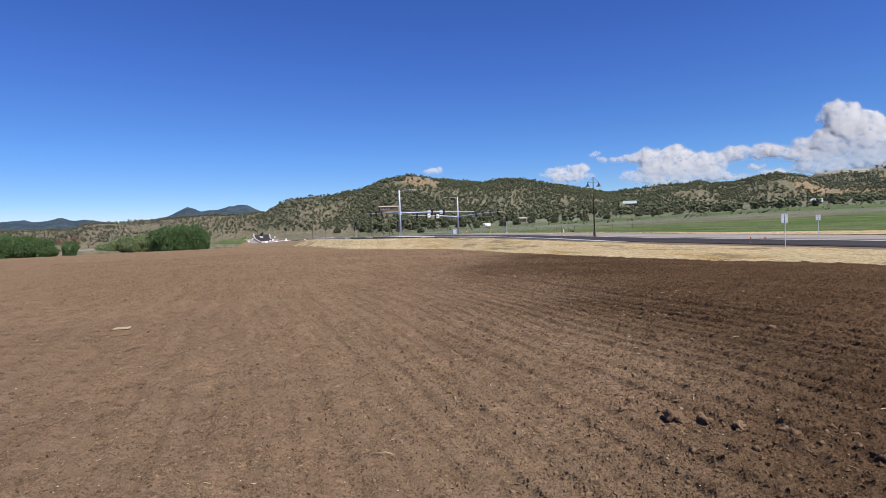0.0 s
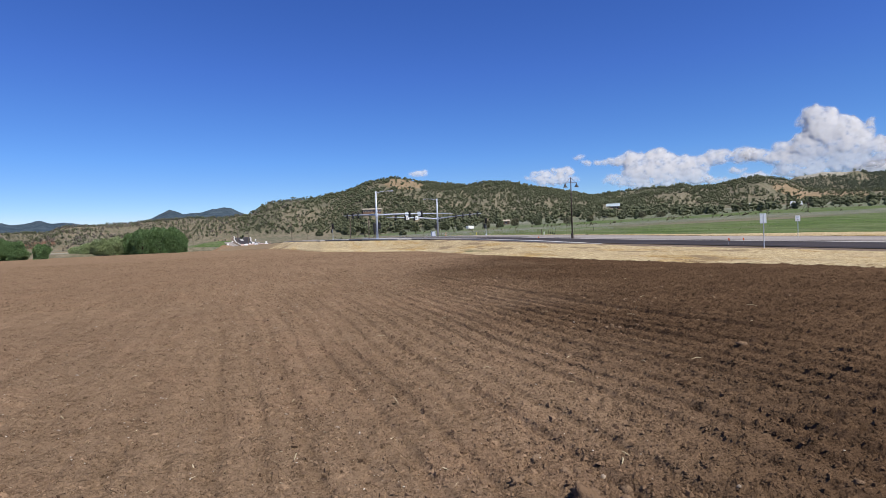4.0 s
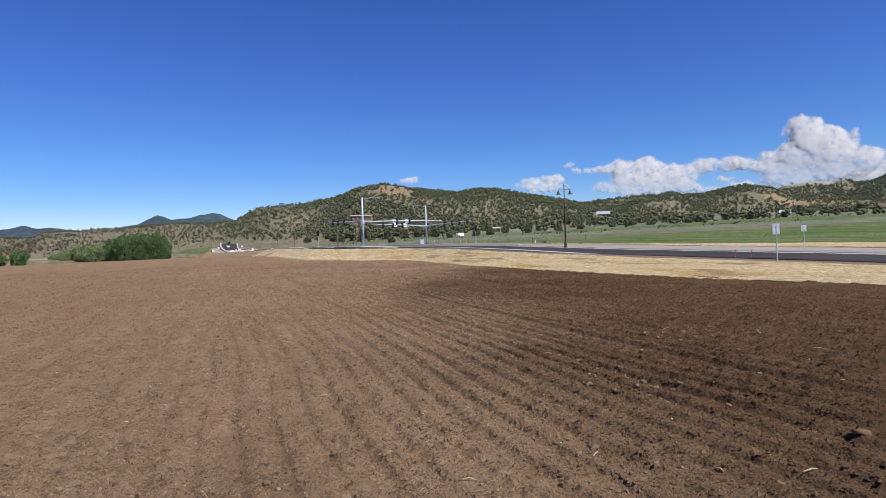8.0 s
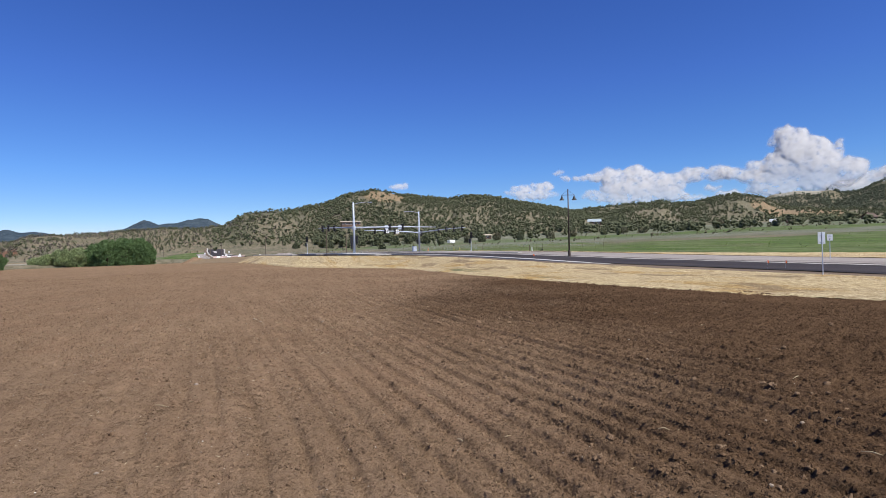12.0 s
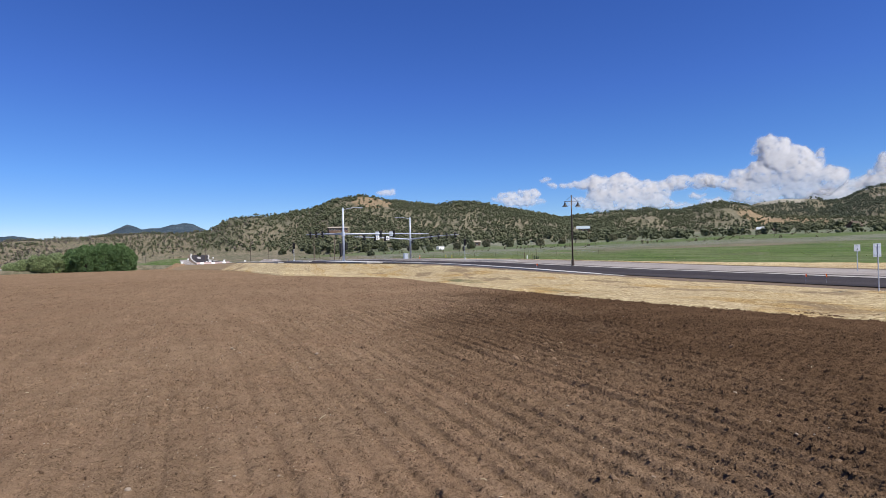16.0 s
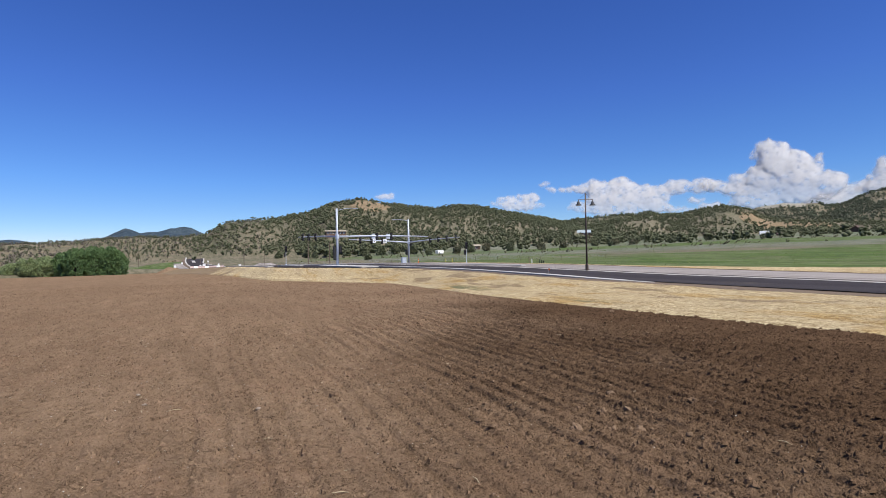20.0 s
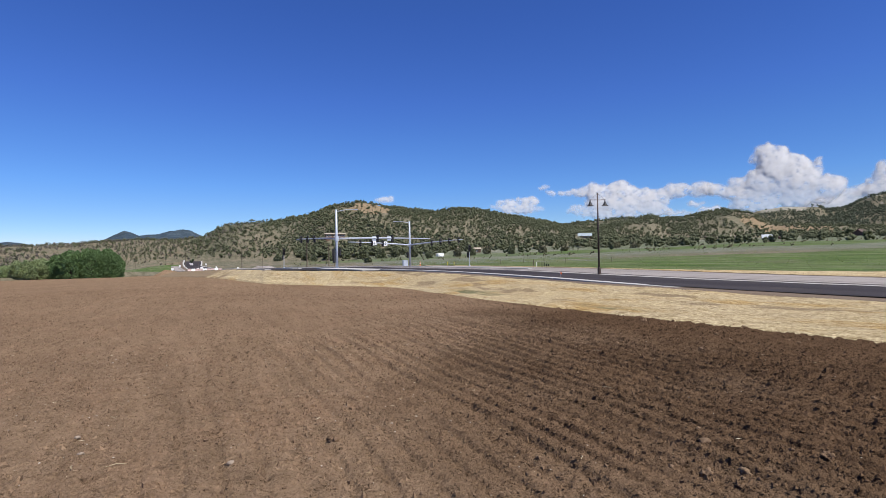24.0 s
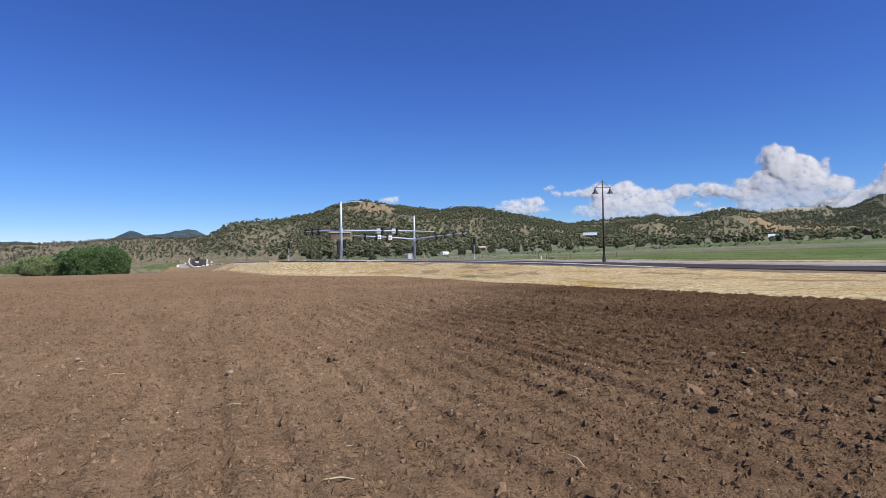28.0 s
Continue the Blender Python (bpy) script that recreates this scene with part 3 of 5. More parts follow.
def tilled_field():
    xs = np.concatenate([-20 - np.geomspace(400, 0.2, 66), np.arange(-20, -6.5, 0.16), np.arange(-6.5, 9.5, 0.055), np.arange(9.5, 26, 0.15), 26 + np.geomspace(0.14, 32, 30)])
    ys = np.concatenate([np.arange(-60, 4, 3.0), np.arange(4, 37, 0.066), np.arange(37, 58, 0.15), 58 + np.geomspace(0.13, 400, 110)])
    x, y = np.meshgrid(xs, ys)
    relief = field_relief(x, y)
    swell = field_swell(x, y)
    fade = sstep(75, 52, y) * sstep(-30, -18, x)       # the far rows are too fine to tell apart
    z = field_plane(x, y) + swell + (relief - swell) * (0.25 + 0.75 * fade)
    inside = (in_field(x, y)[0] > -3.0).ravel()
    faces = grid_faces(len(xs), len(ys))
    me = mesh_from("field", np.stack([x, y, z], -1).reshape(-1, 3), faces[inside[faces].any(1)], SOIL, True)
    damp_shade = soil_damp_shade(x, y)
    me.attributes.new("damp_shade", "FLOAT", "POINT").data.foreach_set("value", damp_shade.astype(np.float32).ravel())
    return tagged(new("field", me), "freshly tilled brown soil field with furrows and clods", "field", kind="structure")


tilled_field()


# ---- road, banks and kerbs
def along_strip(name, material, label, category, edges, s_range, step, height, cross=6, kind="structure", masks=None):
    """A strip of land between two across offsets along the road; height(s, a, k) gives z, with k from 0 to 1 across."""
    s = np.arange(s_range[0], s_range[1] + step, step)
    k = np.linspace(0, 1, cross)
    ss, kk = np.meshgrid(s, k, indexing="ij")
    aa = edges[0](ss) + (edges[1](ss) - edges[0](ss)) * kk
    bend = road_bend(ss)
    a = aa + bend
    x, y = RX + ss * UX + a * UY, RY + ss * UY - a * UX
    z = height(ss, aa, kk, x, y)
    me = mesh_from(name, np.stack([x, y, z], -1).reshape(-1, 3), grid_faces(cross, len(s))[:, ::-1], material, True)
    for key, fn in (masks or {}).items():
        me.attributes.new(key, "FLOAT", "POINT").data.foreach_set("value", np.clip(fn(ss, aa, kk, x, y), 0, 1).astype(np.float32).ravel())
    return tagged(new(name, me), label, category, kind=kind)


def const(v):
    return lambda s: np.full_like(s, v)


def bank_top(s):
    """Across offset of the bank's upper edge; it gives way to the side street at the crossing."""
    return 0.4 - 10.9 * sstep(66, 97, s)


def bank_height(s, a, k, x, y):
    low = field_plane(x, y) + field_swell(x, y) - 0.06
    top = road_height(s) - 0.08
    z = low + 0.13 * sstep(0.0, 0.05, k) + (top - low - 0.13) * (0.90 * sstep(0.0, 0.97, k) + 0.10 * sstep(0.0, 0.12, k))
    return z + (0.05 * fbm(x / 1.2, y / 1.2, 3, 70) + 0.08 * vnoise(x / 5, y / 5, 72)) * sstep(1.0, 0.85, k)


along_strip("straw_bank", STRAW, "road bank covered with golden straw mulch", "embankment", (foot, bank_top), (-40, 320), 0.4, bank_height, 44,
            masks={"bare": lambda s, a, k, x, y: 0.8 * sstep(0.40, 0.6, fbm(a / 1.6, s / 4.5, 4, 75) * 0.75 + 0.12 * vnoise(x / 1, y / 1, 5)) * sstep(0.05, 0.3, k) * sstep(110, 60, s) + 0.9 * sstep(114, 132, s + 14 * fbm(x / 6, y / 6, 3, 78)),
                   "weedy": lambda s, a, k, x, y: 0.85 * sstep(0.42, 0.15, k) * sstep(0.03, 0.10, k) * sstep(2, 14, s) * (0.6 + 0.6 * vnoise(s / 9, k * 2, 71)) * sstep(75, 45, s)})
flat = lambda lift: (lambda s, a, k, x, y: road_height(s) + lift + 0.02 * vnoise(x / 3, y / 3, 80))
along_strip("road_shoulder", SHOULDER, "brown gravel road shoulder", "shoulder", (const(-0.9), const(1.8)), (-60, 460), 1.0, lambda s, a, k, x, y: road_height(s) - 0.02 - 0.25 * sstep(0.35, 0.0, k), 8)
def curve_east(s):
    """Across offset of the asphalt's far edge; it flares where the closed curve begins."""
    return 11.0 + 2.0 * sstep(380, 430, s) + 10.0 * sstep(392, 326, s) * sstep(296, 312, s)


along_strip("road", ASPHALT, "fresh dark asphalt road lanes", "road", (lambda s: 1.3 - 3.5 * sstep(352, 322, s) * sstep(296, 312, s), curve_east), (-60, 447), 1.0, flat(0.03), 8)
along_strip("side_street", ASPHALT, "dark asphalt mouth of the side street", "road", (lambda s: bank_top(s) - 0.1, const(1.35)), (67, 310), 1.0, flat(0.02), 8)
along_strip("road_median", GRAVEL, "pale gravel road base beside the asphalt", "road base", (const(10.9), const(12.7)), (-60, 150), 1.0, flat(0.04), 8)
along_strip("road_gutter", CONCRETE, "pale concrete gutter beside the asphalt", "gutter", (const(10.8), const(11.4)), (-60, 128), 1.0, flat(0.06), 3)
along_strip("road_far_lane", ASPHALT, "dark unfinished far lane of the road", "road", (const(12.6), const(13.6)), (-60, 150), 1.0, flat(0.03), 4)
along_strip("road_far_base", GRAVEL, "pale gravel road base on the far side", "road base", (const(13.5), const(24.7)), (-60, 150), 1.0, flat(0.04), 6)
along_strip("far_shoulder", SHOULDER, "brown earth beside the far lane", "shoulder", (const(24.6), const(26.0)), (-60, 150), 1.0, flat(0.05), 6)
along_strip("curve_apron", GRAVEL, "pale gravel apron beside the far curve", "road base", (const(-6.5), const(-1.2)), (312, 392), 1.0, flat(0.02), 5)
along_strip("far_straw_strip", STRAW, "flat strip of golden straw mulch beyond the road", "straw strip", (const(25.8), lambda s: 33 + 15 * sstep(60, 20, s)), (-60, 150), 0.5,
            lambda s, a, k, x, y: (road_height(s) + 0.06) * (1 - k * k) + (land_height(x, y) + 0.06) * k * k + 0.04 * fbm(x / 2, y / 2, 3, 81), 24, masks={"bare": lambda s, a, k, x, y: 0.3 * sstep(0.5, 0.9, fbm(x / 5, y / 5, 3, 76))})


def on_road(s, a, lift=0.0):
    """The place at s along and a across the road."""
    b = a + float(road_bend(np.array(float(s))))
    return RX + s * UX + b * UY, RY + s * UY - b * UX, float(road_height(s)) + lift


def land_z(x, y):
    return float(land_height(np.array([float(x)]), np.array([float(y)]))[0])


# ---- kerbs: pale concrete lengths with joints
def kerb_run(name, label, s0, s1, a, length=3.0, width=0.9, high=0.15, lift=0.0):
    at = a if callable(a) else (lambda s: a)
    thing = tagged(new(name), label, "kerb", kind="structure")
    bm = bmesh.new()
    box(bm, -width / 2, width / 2, 0.01, length - 0.02, -0.1, high, 0.02)
    me = bpy.data.meshes.new("kerb_stone")
    bm.to_mesh(me)
    bm.free()
    me.materials.append(CONCRETE)
    for s in np.arange(s0, s1, length):
        p, q = Vector(on_road(s, at(s), lift - 0.011 * max(0, 34 - s))), Vector(on_road(s + length, at(s + length), lift - 0.011 * max(0, 34 - s - length)))
        ob = new("kerb_stone", me)
        ob.parent = thing
        d = q - p
        ob.matrix_basis = Matrix.Translation(p) @ d.to_track_quat("Y", "Z").to_matrix().to_4x4()
    return thing


kerb_run("kerb", "pale concrete kerb along the fresh asphalt", 20, 128, 1.3)
kerb_run("corner_kerb", "pale concrete kerb round the mouth of the side street", 97, 142, -10.2, 3.0, 1.1)
kerb_run("far_kerb", "pale concrete kerb on the far side of the crossing", 62, 128, 17.0)
kerb_run("curve_kerb_west", "pale concrete kerb along the far curve", 322, 462, 1.3, 4.0, 0.9)
kerb_run("curve_kerb_east", "pale concrete kerb along the far curve", 322, 446, lambda s: float(curve_east(s)) + 0.3, 4.0, 0.9)


def island(s0, s1, a0, a1):
    bm = bmesh.new()
    pts = [on_road(s, a0 + (a1 - a0) * k, 0.0) for s, k in ((s0, 0.5), (s0 + 0.8, 0.1), (s1 - 0.8, 0.0), (s1, 0.5), (s1 - 0.8, 1.0), (s0 + 0.8, 0.9))]
    f = bm.faces.new([bm.verts.new((x, y, z)) for x, y, z in pts])
    top = bmesh.ops.extrude_face_region(bm, geom=[f])["geom"]
    bmesh.ops.translate(bm, vec=(0, 0, 0.17), verts=[g for g in top if isinstance(g, bmesh.types.BMVert)])
    bmesh.ops.translate(bm, vec=(0, 0, -0.9), verts=f.verts if f.is_valid else [v for v in bm.verts if v.co.z < on_road(s0, a0)[2] + 0.1])
    bmesh.ops.recalc_face_normals(bm, faces=bm.faces)
    return tagged(part("traffic_island", bm, CONCRETE), "raised pale concrete traffic island in the road", "traffic island", "traffic islands", kind="structure")


for s0, s1, a0, a1 in ((76, 92, -3.4, 0.4), (98, 112, -5.4, -3.2), (104, 118, 6.5, 8.0), (398, 420, 5.0, 7.4)):
    island(s0, s1, a0, a1)


# ---- traffic signals
def signal_head(parent, place, rz, lamps=3):
    """A vertical three-lamp head with backplate; its face looks to local -y."""
    h = 0.36 * lamps + 0.1
    bm = box(bmesh.new(), -0.17, 0.17, -0.1, 0.16, -h / 2, h / 2, 0.03)
    head = part("signal_head", bm, BLACK, parent)
    head.matrix_basis = pose(*place, 0, 0, rz)
    part("backplate", box(bmesh.new(), -0.30, 0.30, -0.05, -0.03, -h / 2 - 0.12, h / 2 + 0.12, 0.008), BLACK, head)
    for k in range(lamps):
        z = h / 2 - 0.05 - 0.18 - 0.36 * k
        bm = bmesh.new()
        bmesh.ops.create_cone(bm, cap_ends=True, segments=14, radius1=0.15, radius2=0.15, depth=0.03, matrix=pose(0, -0.115, z, 90))
        part("lens", bm, LENS, head)
        bm = bmesh.new()
        tube(bm, [(0, -0.1, z + 0.02), (0, -0.36, z)], [0.165, 0.165], 12)
        bmesh.ops.delete(bm, geom=[f for f in bm.faces if len(f.verts) > 4 or f.calc_center_median().z < z - 0.08], context="FACES")
        bmesh.ops.solidify(bm, geom=bm.faces, thickness=0.012)
        part("visor", bm, BLACK, head)
    return head


def arm_sign(parent, place, rz, w, h):
    """A sign whose white face looks to local -y; its back is bare sheet."""
    bm = box(bmesh.new(), -w / 2, w / 2, -0.010, 0.015, -h / 2, h / 2, 0.006)
    sign = part("arm_sign", bm, GREYSHEET, parent, "white lane-control sign with bare back")
    sign.matrix_basis = pose(*place, 0, 0, rz)
    part("face", box(bmesh.new(), -w * 0.48, w * 0.48, -0.016, -0.011, -h * 0.48, h * 0.48), WHITE, sign)
    part("arrow_shaft", box(bmesh.new(), -w * 0.07, w * 0.07, -0.024, -0.018, -h * 0.32, h * 0.12), BLACK, sign)
    bm = bmesh.new()
    bm.faces.new([bm.verts.new(v) for v in ((-w * 0.18, -0.024, h * 0.10), (w * 0.18, -0.024, h * 0.10), (0, -0.024, h * 0.34))])
    part("arrow_tip", bm, BLACK, sign)
    return sign


def mast_arm(parent, z0, heading, length, z1):
    """A tapered arm leaving the pole; heading in degrees from +x."""
    c, s = math.cos(radians(heading)), math.sin(radians(heading))
    pts, rad = [], []
    for k in np.linspace(0, 1, 7):
        pts.append((c * length * k, s * length * k, z0 + (z1 - z0) * k + 0.10 * math.sin(k * math.pi)))
        rad.append(0.17 - 0.09 * k)
    arm = part("mast_arm", tube(bmesh.new(), pts, rad, 12), GALV, parent, smooth=True)
    bm = bmesh.new()
    tube(bm, [(c * 0.18, s * 0.18, z0), (c * 0.30, s * 0.30, z0)], [0.27, 0.27], 12)
    part("flange", bm, GALV, arm)
    return lambda d: (c * d, s * d, z0 + (z1 - z0) * d / length + 0.10 * math.sin(d / length * math.pi))


def signal_pole(place, arms, lum, side_heads, label):
    thing = tagged(empty("traffic_signal", place), label, "traffic light", "traffic signals at the crossing")
    part("pole", tube(bmesh.new(), [(0, 0, 0.1), (0, 0, 5.4), (0, 0, 10.55)], [0.26, 0.22, 0.17], 16), GALV, thing, smooth=True)
    part("pole_cap", tube(bmesh.new(), [(0, 0, 10.55), (0, 0, 10.66), (0, 0, 10.70)], [0.185, 0.18, 0.08], 16), GALV, thing)
    part("base_plate", box(bmesh.new(), -0.36, 0.36, -0.36, 0.36, 0.0, 0.1, 0.015), GALV, thing)
    part("footing", tube(bmesh.new(), [(0, 0, -0.6), (0, 0, 0.02)], [0.55, 0.55], 16), CONCRETE, thing)
    for x in (-0.28, 0.28):
        for y in (-0.28, 0.28):
            part("bolt", tube(bmesh.new(), [(x, y, 0.08), (x, y, 0.2)], [0.03, 0.03], 6), GALV, thing)
    z = arms[0][0]
    part("collar", tube(bmesh.new(), [(0, 0, z - 0.4), (0, 0, z + 0.4)], [0.36, 0.36], 8), GALV, thing)
    for z0, heading, length, z1, heads, signs, face in arms:
        at = mast_arm(thing, z0, heading, length, z1)
        for d in heads:
            x, y, zz = at(d)
            signal_head(thing, (x, y, zz - 0.1), face)
        for d, w, h, dz, turn in signs:
            x, y, zz = at(d)
            arm_sign(thing, (x, y, zz + dz), turn, w, h)
    c, s = math.cos(radians(lum)), math.sin(radians(lum))
    pts = [(c * d, s * d, 10.25 + 0.45 * math.sin(min(d / 2.6, 1) * math.pi / 2)) for d in np.linspace(0.1, 3.2, 8)]
    arm = part("luminaire_arm", tube(bmesh.new(), pts, [0.06] * 4 + [0.045] * 4, 8), GALV, thing, smooth=True)
    bm = box(bmesh.new(), -0.42, 0.42, -0.16, 0.16, -0.08, 0.06, 0.04)
    lamp = part("luminaire", bm, GALV, thing, "flat grey street light head")
    lamp.matrix_basis = pose(c * 3.5, s * 3.5, 10.68, 0, 0, lum)
    part("light_lens", box(bmesh.new(), -0.3, 0.3, -0.12, 0.12, -0.10, -0.082, 0.005), WHITE, lamp)
    for x, y, zz, rz in side_heads:
        signal_head(thing, (x, y, zz), rz)
    return thing


# face: the turn about z of a head whose face looks to -y at 0
signal_pole((-9.72, 129.04, 1.95), ((5.40, 24.8, 19.2, 5.45, (8.0, 11.0), ((7.3, 0.75, 0.95, -0.05, 200), (10.4, 0.75, 0.95, -0.05, 200)), 155),
                                    (5.40, 126.9, 15.2, 5.85, (8.0, 10.6, 13.2), (), 245)), 8,
            ((-0.52, -0.1, 2.9, 215), (0.52, 0.05, 3.0, 160), (-0.45, -0.1, 1.75, 200)), "tall galvanised traffic signal pole with two mast arms")
signal_pole((4.4, 160.0, 1.8), ((5.05, 204.8, 15.3, 5.75, (12.5, 9.7, 7.0), ((9.0, 0.90, 1.0, -0.05, 12), (6.3, 0.90, 1.0, -0.05, 12)), -20),
                                (5.05, -53.1, 18.0, 5.65, (8.0, 10.9, 13.8, 16.8), (), 60)), 172,
            ((-0.48, -0.1, 2.7, 230), (0.48, 0.1, 4.9, 140)), "tall galvanised traffic signal pole beyond the crossing")


def pedestal_signal(place, high, rz):
    thing = tagged(empty("pedestal_signal", place), "short galvanised post with a black signal head", "traffic light", "pedestal signals")
    part("post", tube(bmesh.new(), [(0, 0, 0), (0, 0, high - 0.9)], [0.06, 0.055], 10), GALV, thing)
    part("base", tube(bmesh.new(), [(0, 0, -0.3), (0, 0, 0.25), (0, 0, 0.35)], [0.2, 0.18, 0.07], 10), GALV, thing)
    signal_head(thing, (0, -0.02, high - 0.55), rz)
    signal_head(thing, (-0.3, 0.0, high - 1.9), rz + 90, 2)
    return thing


pedestal_signal((-23.9, 154.4, 1.9), 4.3, 30)
pedestal_signal((15.6, 137.5, 1.75), 4.2, 30)


def control_cabinet(place):
    thing = tagged(empty("signal_cabinet", place, 20), "grey metal signal control cabinet on a concrete pad", "cabinet")
    part("body", box(bmesh.new(), -0.5, 0.5, -0.35, 0.35, 0.15, 1.45, 0.03), GALV, thing)
    part("hood", box(bmesh.new(), -0.54, 0.54, -0.4, 0.4, 1.45, 1.53, 0.03), GALV, thing)
    door = part("door", box(bmesh.new(), -0.45, 0.45, -0.375, -0.352, 0.22, 1.38, 0.01), GREYSHEET, thing)
    part("handle", box(bmesh.new(), 0.3, 0.34, -0.42, -0.376, 0.75, 0.92, 0.005), BLACK, door)
    part("pad", box(bmesh.new(), -0.7, 0.7, -0.55, 0.55, -0.3, 0.15, 0.03), CONCRETE, thing)
    return thing


control_cabinet((3.0, 150.0, 1.75))


def channel_post(place):
    thing = tagged(empty("marker_post", place), "slim orange plastic marker post", "marker post")
    part("post", tube(bmesh.new(), [(0, 0, 0), (0, 0, 0.95), (0, 0, 1.0)], [0.09, 0.08, 0.05], 10), ORANGE, thing)
    part("base", box(bmesh.new(), -0.2, 0.2, -0.2, 0.2, -0.05, 0.05, 0.02), BLACK, thing)
    part("band", tube(bmesh.new(), [(0, 0, 0.62), (0, 0, 0.78)], [0.09, 0.088], 10), WHITE, thing)
    return thing


channel_post((6.3, 150.0, 1.83))


# ---- the street lamp
def street_lamp(place, rz):
    thing = tagged(empty("street_lamp", place, rz), "dark bronze street lamp with two bell shades", "street lamp")
    part("pole", tube(bmesh.new(), [(0, 0, 0.0), (0, 0, 4.5), (0, 0, 9.0)], [0.115, 0.095, 0.07], 14), BROWN_STEEL, thing, smooth=True)
    part("finial", tube(bmesh.new(), [(0, 0, 9.0), (0, 0, 9.05), (0, 0, 9.12)], [0.09, 0.08, 0.02], 12), BROWN_STEEL, thing)
    part("base_cover", tube(bmesh.new(), [(0, 0, -0.25), (0, 0, 0.45), (0, 0, 0.6)], [0.2, 0.18, 0.12], 14), BROWN_STEEL, thing)
    part("cross_arm", tube(bmesh.new(), [(-0.95, 0, 8.28), (0.95, 0, 8.28)], [0.035, 0.035], 8), BROWN_STEEL, thing)
    for k in (-1, 1):
        part("brace", tube(bmesh.new(), [(0.05 * k, 0, 8.98), (0.82 * k, 0, 8.30)], [0.015, 0.015], 6), BROWN_STEEL, thing)
        bm = bmesh.new()
        ring = [(8.22, 0.05), (8.10, 0.07), (8.04, 0.12), (7.92, 0.15), (7.78, 0.20), (7.66, 0.31), (7.60, 0.37), (7.58, 0.36)]
        tube(bm, [(0.87 * k, 0, z) for z, _ in ring], [r for _, r in ring], 18)
        shade = part("shade", bm, BLACK, thing, "black bell-shaped lamp shade", smooth=True)
        bm = bmesh.new()
        tube(bm, [(0.87 * k, 0, 7.585), (0.87 * k, 0, 7.55)], [0.28, 0.22], 14)
        part("glass", bm, WHITE, shade)
        part("hanger", tube(bmesh.new(), [(0.87 * k, 0, 8.28), (0.87 * k, 0, 8.2)], [0.03, 0.03], 8), BROWN_STEEL, shade)
    return thing


street_lamp((23.87, 88.65, 1.42), 0)


# ---- road signs
def road_sign(place, rz, w, h, top, front, label, seen_back):
    thing = tagged(empty("road_sign", place, rz), label, "road sign", "road signs")
    part("post", tube(bmesh.new(), [(0, 0, -0.4), (0, 0, top - 0.03)], [0.032, 0.032], 8), GALV, thing)
    panel = part("panel", box(bmesh.new(), -w / 2, w / 2, -0.05, -0.034, top - h, top, 0.004), front, thing)
    if seen_back:
        for z in (top - 0.15, top - h + 0.15):
            part("bracket", box(bmesh.new(), -w * 0.36, w * 0.36, -0.033, -0.005, z - 0.025, z + 0.025, 0.004), GALV, panel)
    else:
        # a line of small letters above and a dark emblem below, both too small to read
        part("text_bar", box(bmesh.new(), -w * 0.20, w * 0.20, -0.056, -0.051, top - h * 0.17, top - h * 0.13), GREYSHEET, panel)
        part("text_bar", box(bmesh.new(), -w * 0.30, w * 0.30, -0.056, -0.051, top - h * 0.36, top - h * 0.31), GREYSHEET, panel)
        bm = bmesh.new()
        bm.faces.new([bm.verts.new((w * x, -0.0555, top - h * z)) for x, z in ((-0.12, 0.84), (0.0, 0.86), (0.13, 0.62), (0.02, 0.56))])
        part("emblem", bm, BLACK, panel)
    return thing


road_sign((27.79, 45.7, 0.54), 192, 0.61, 0.76, 2.70, GREYSHEET, "bare grey back of a road sign on a steel post", True)
road_sign((43.15, 64.67, 0.62), -32, 0.47, 0.62, 2.56, WHITE, "white road sign with small dark marks on a post", False)


# ---- service posts by the far lane
def service_post(place, high, radius, material, label):
    thing = tagged(empty("utility_stub", place), label, "utility post", "utility stubs")
    part("stub", tube(bmesh.new(), [(0, 0, -0.2), (0, 0, high - 0.06), (0, 0, high)], [radius, radius, radius * 0.6], 10), material, thing)
    part("cap", tube(bmesh.new(), [(0, 0, high), (0, 0, high + 0.05)], [radius * 1.15, radius * 0.7], 10), material, thing)
    return thing


for x, high, radius, material, label in ((27.4, 1.5, 0.09, WOOD, "grey wooden utility stub post"), (28.0, 0.85, 0.11, WHITE, "short white plastic utility marker"),
                                         (29.2, 1.1, 0.07, WOOD, "grey wooden utility stub post"), (29.7, 0.8, 0.08, BLACK, "short black utility stub"),
                                         (30.2, 0.6, 0.14, BLACK, "short black utility stub"), (30.6, 0.55, 0.12, BLACK, "short black utility stub")):
    service_post((x + 3.0, 144.5, land_z(x + 3.0, 144.5)), high, radius, material, label)


YELLOW = plain("yellow_plastic", (0.62, 0.52, 0.06), (0.55, 0.45, 0.05), 3.0, 0.6)
for x, y in ((14.6, 173.0), (16.2, 172.0)):
    service_post((x, y, land_z(x, y)), 1.1, 0.07, YELLOW, "slim yellow plastic marker on the verge")


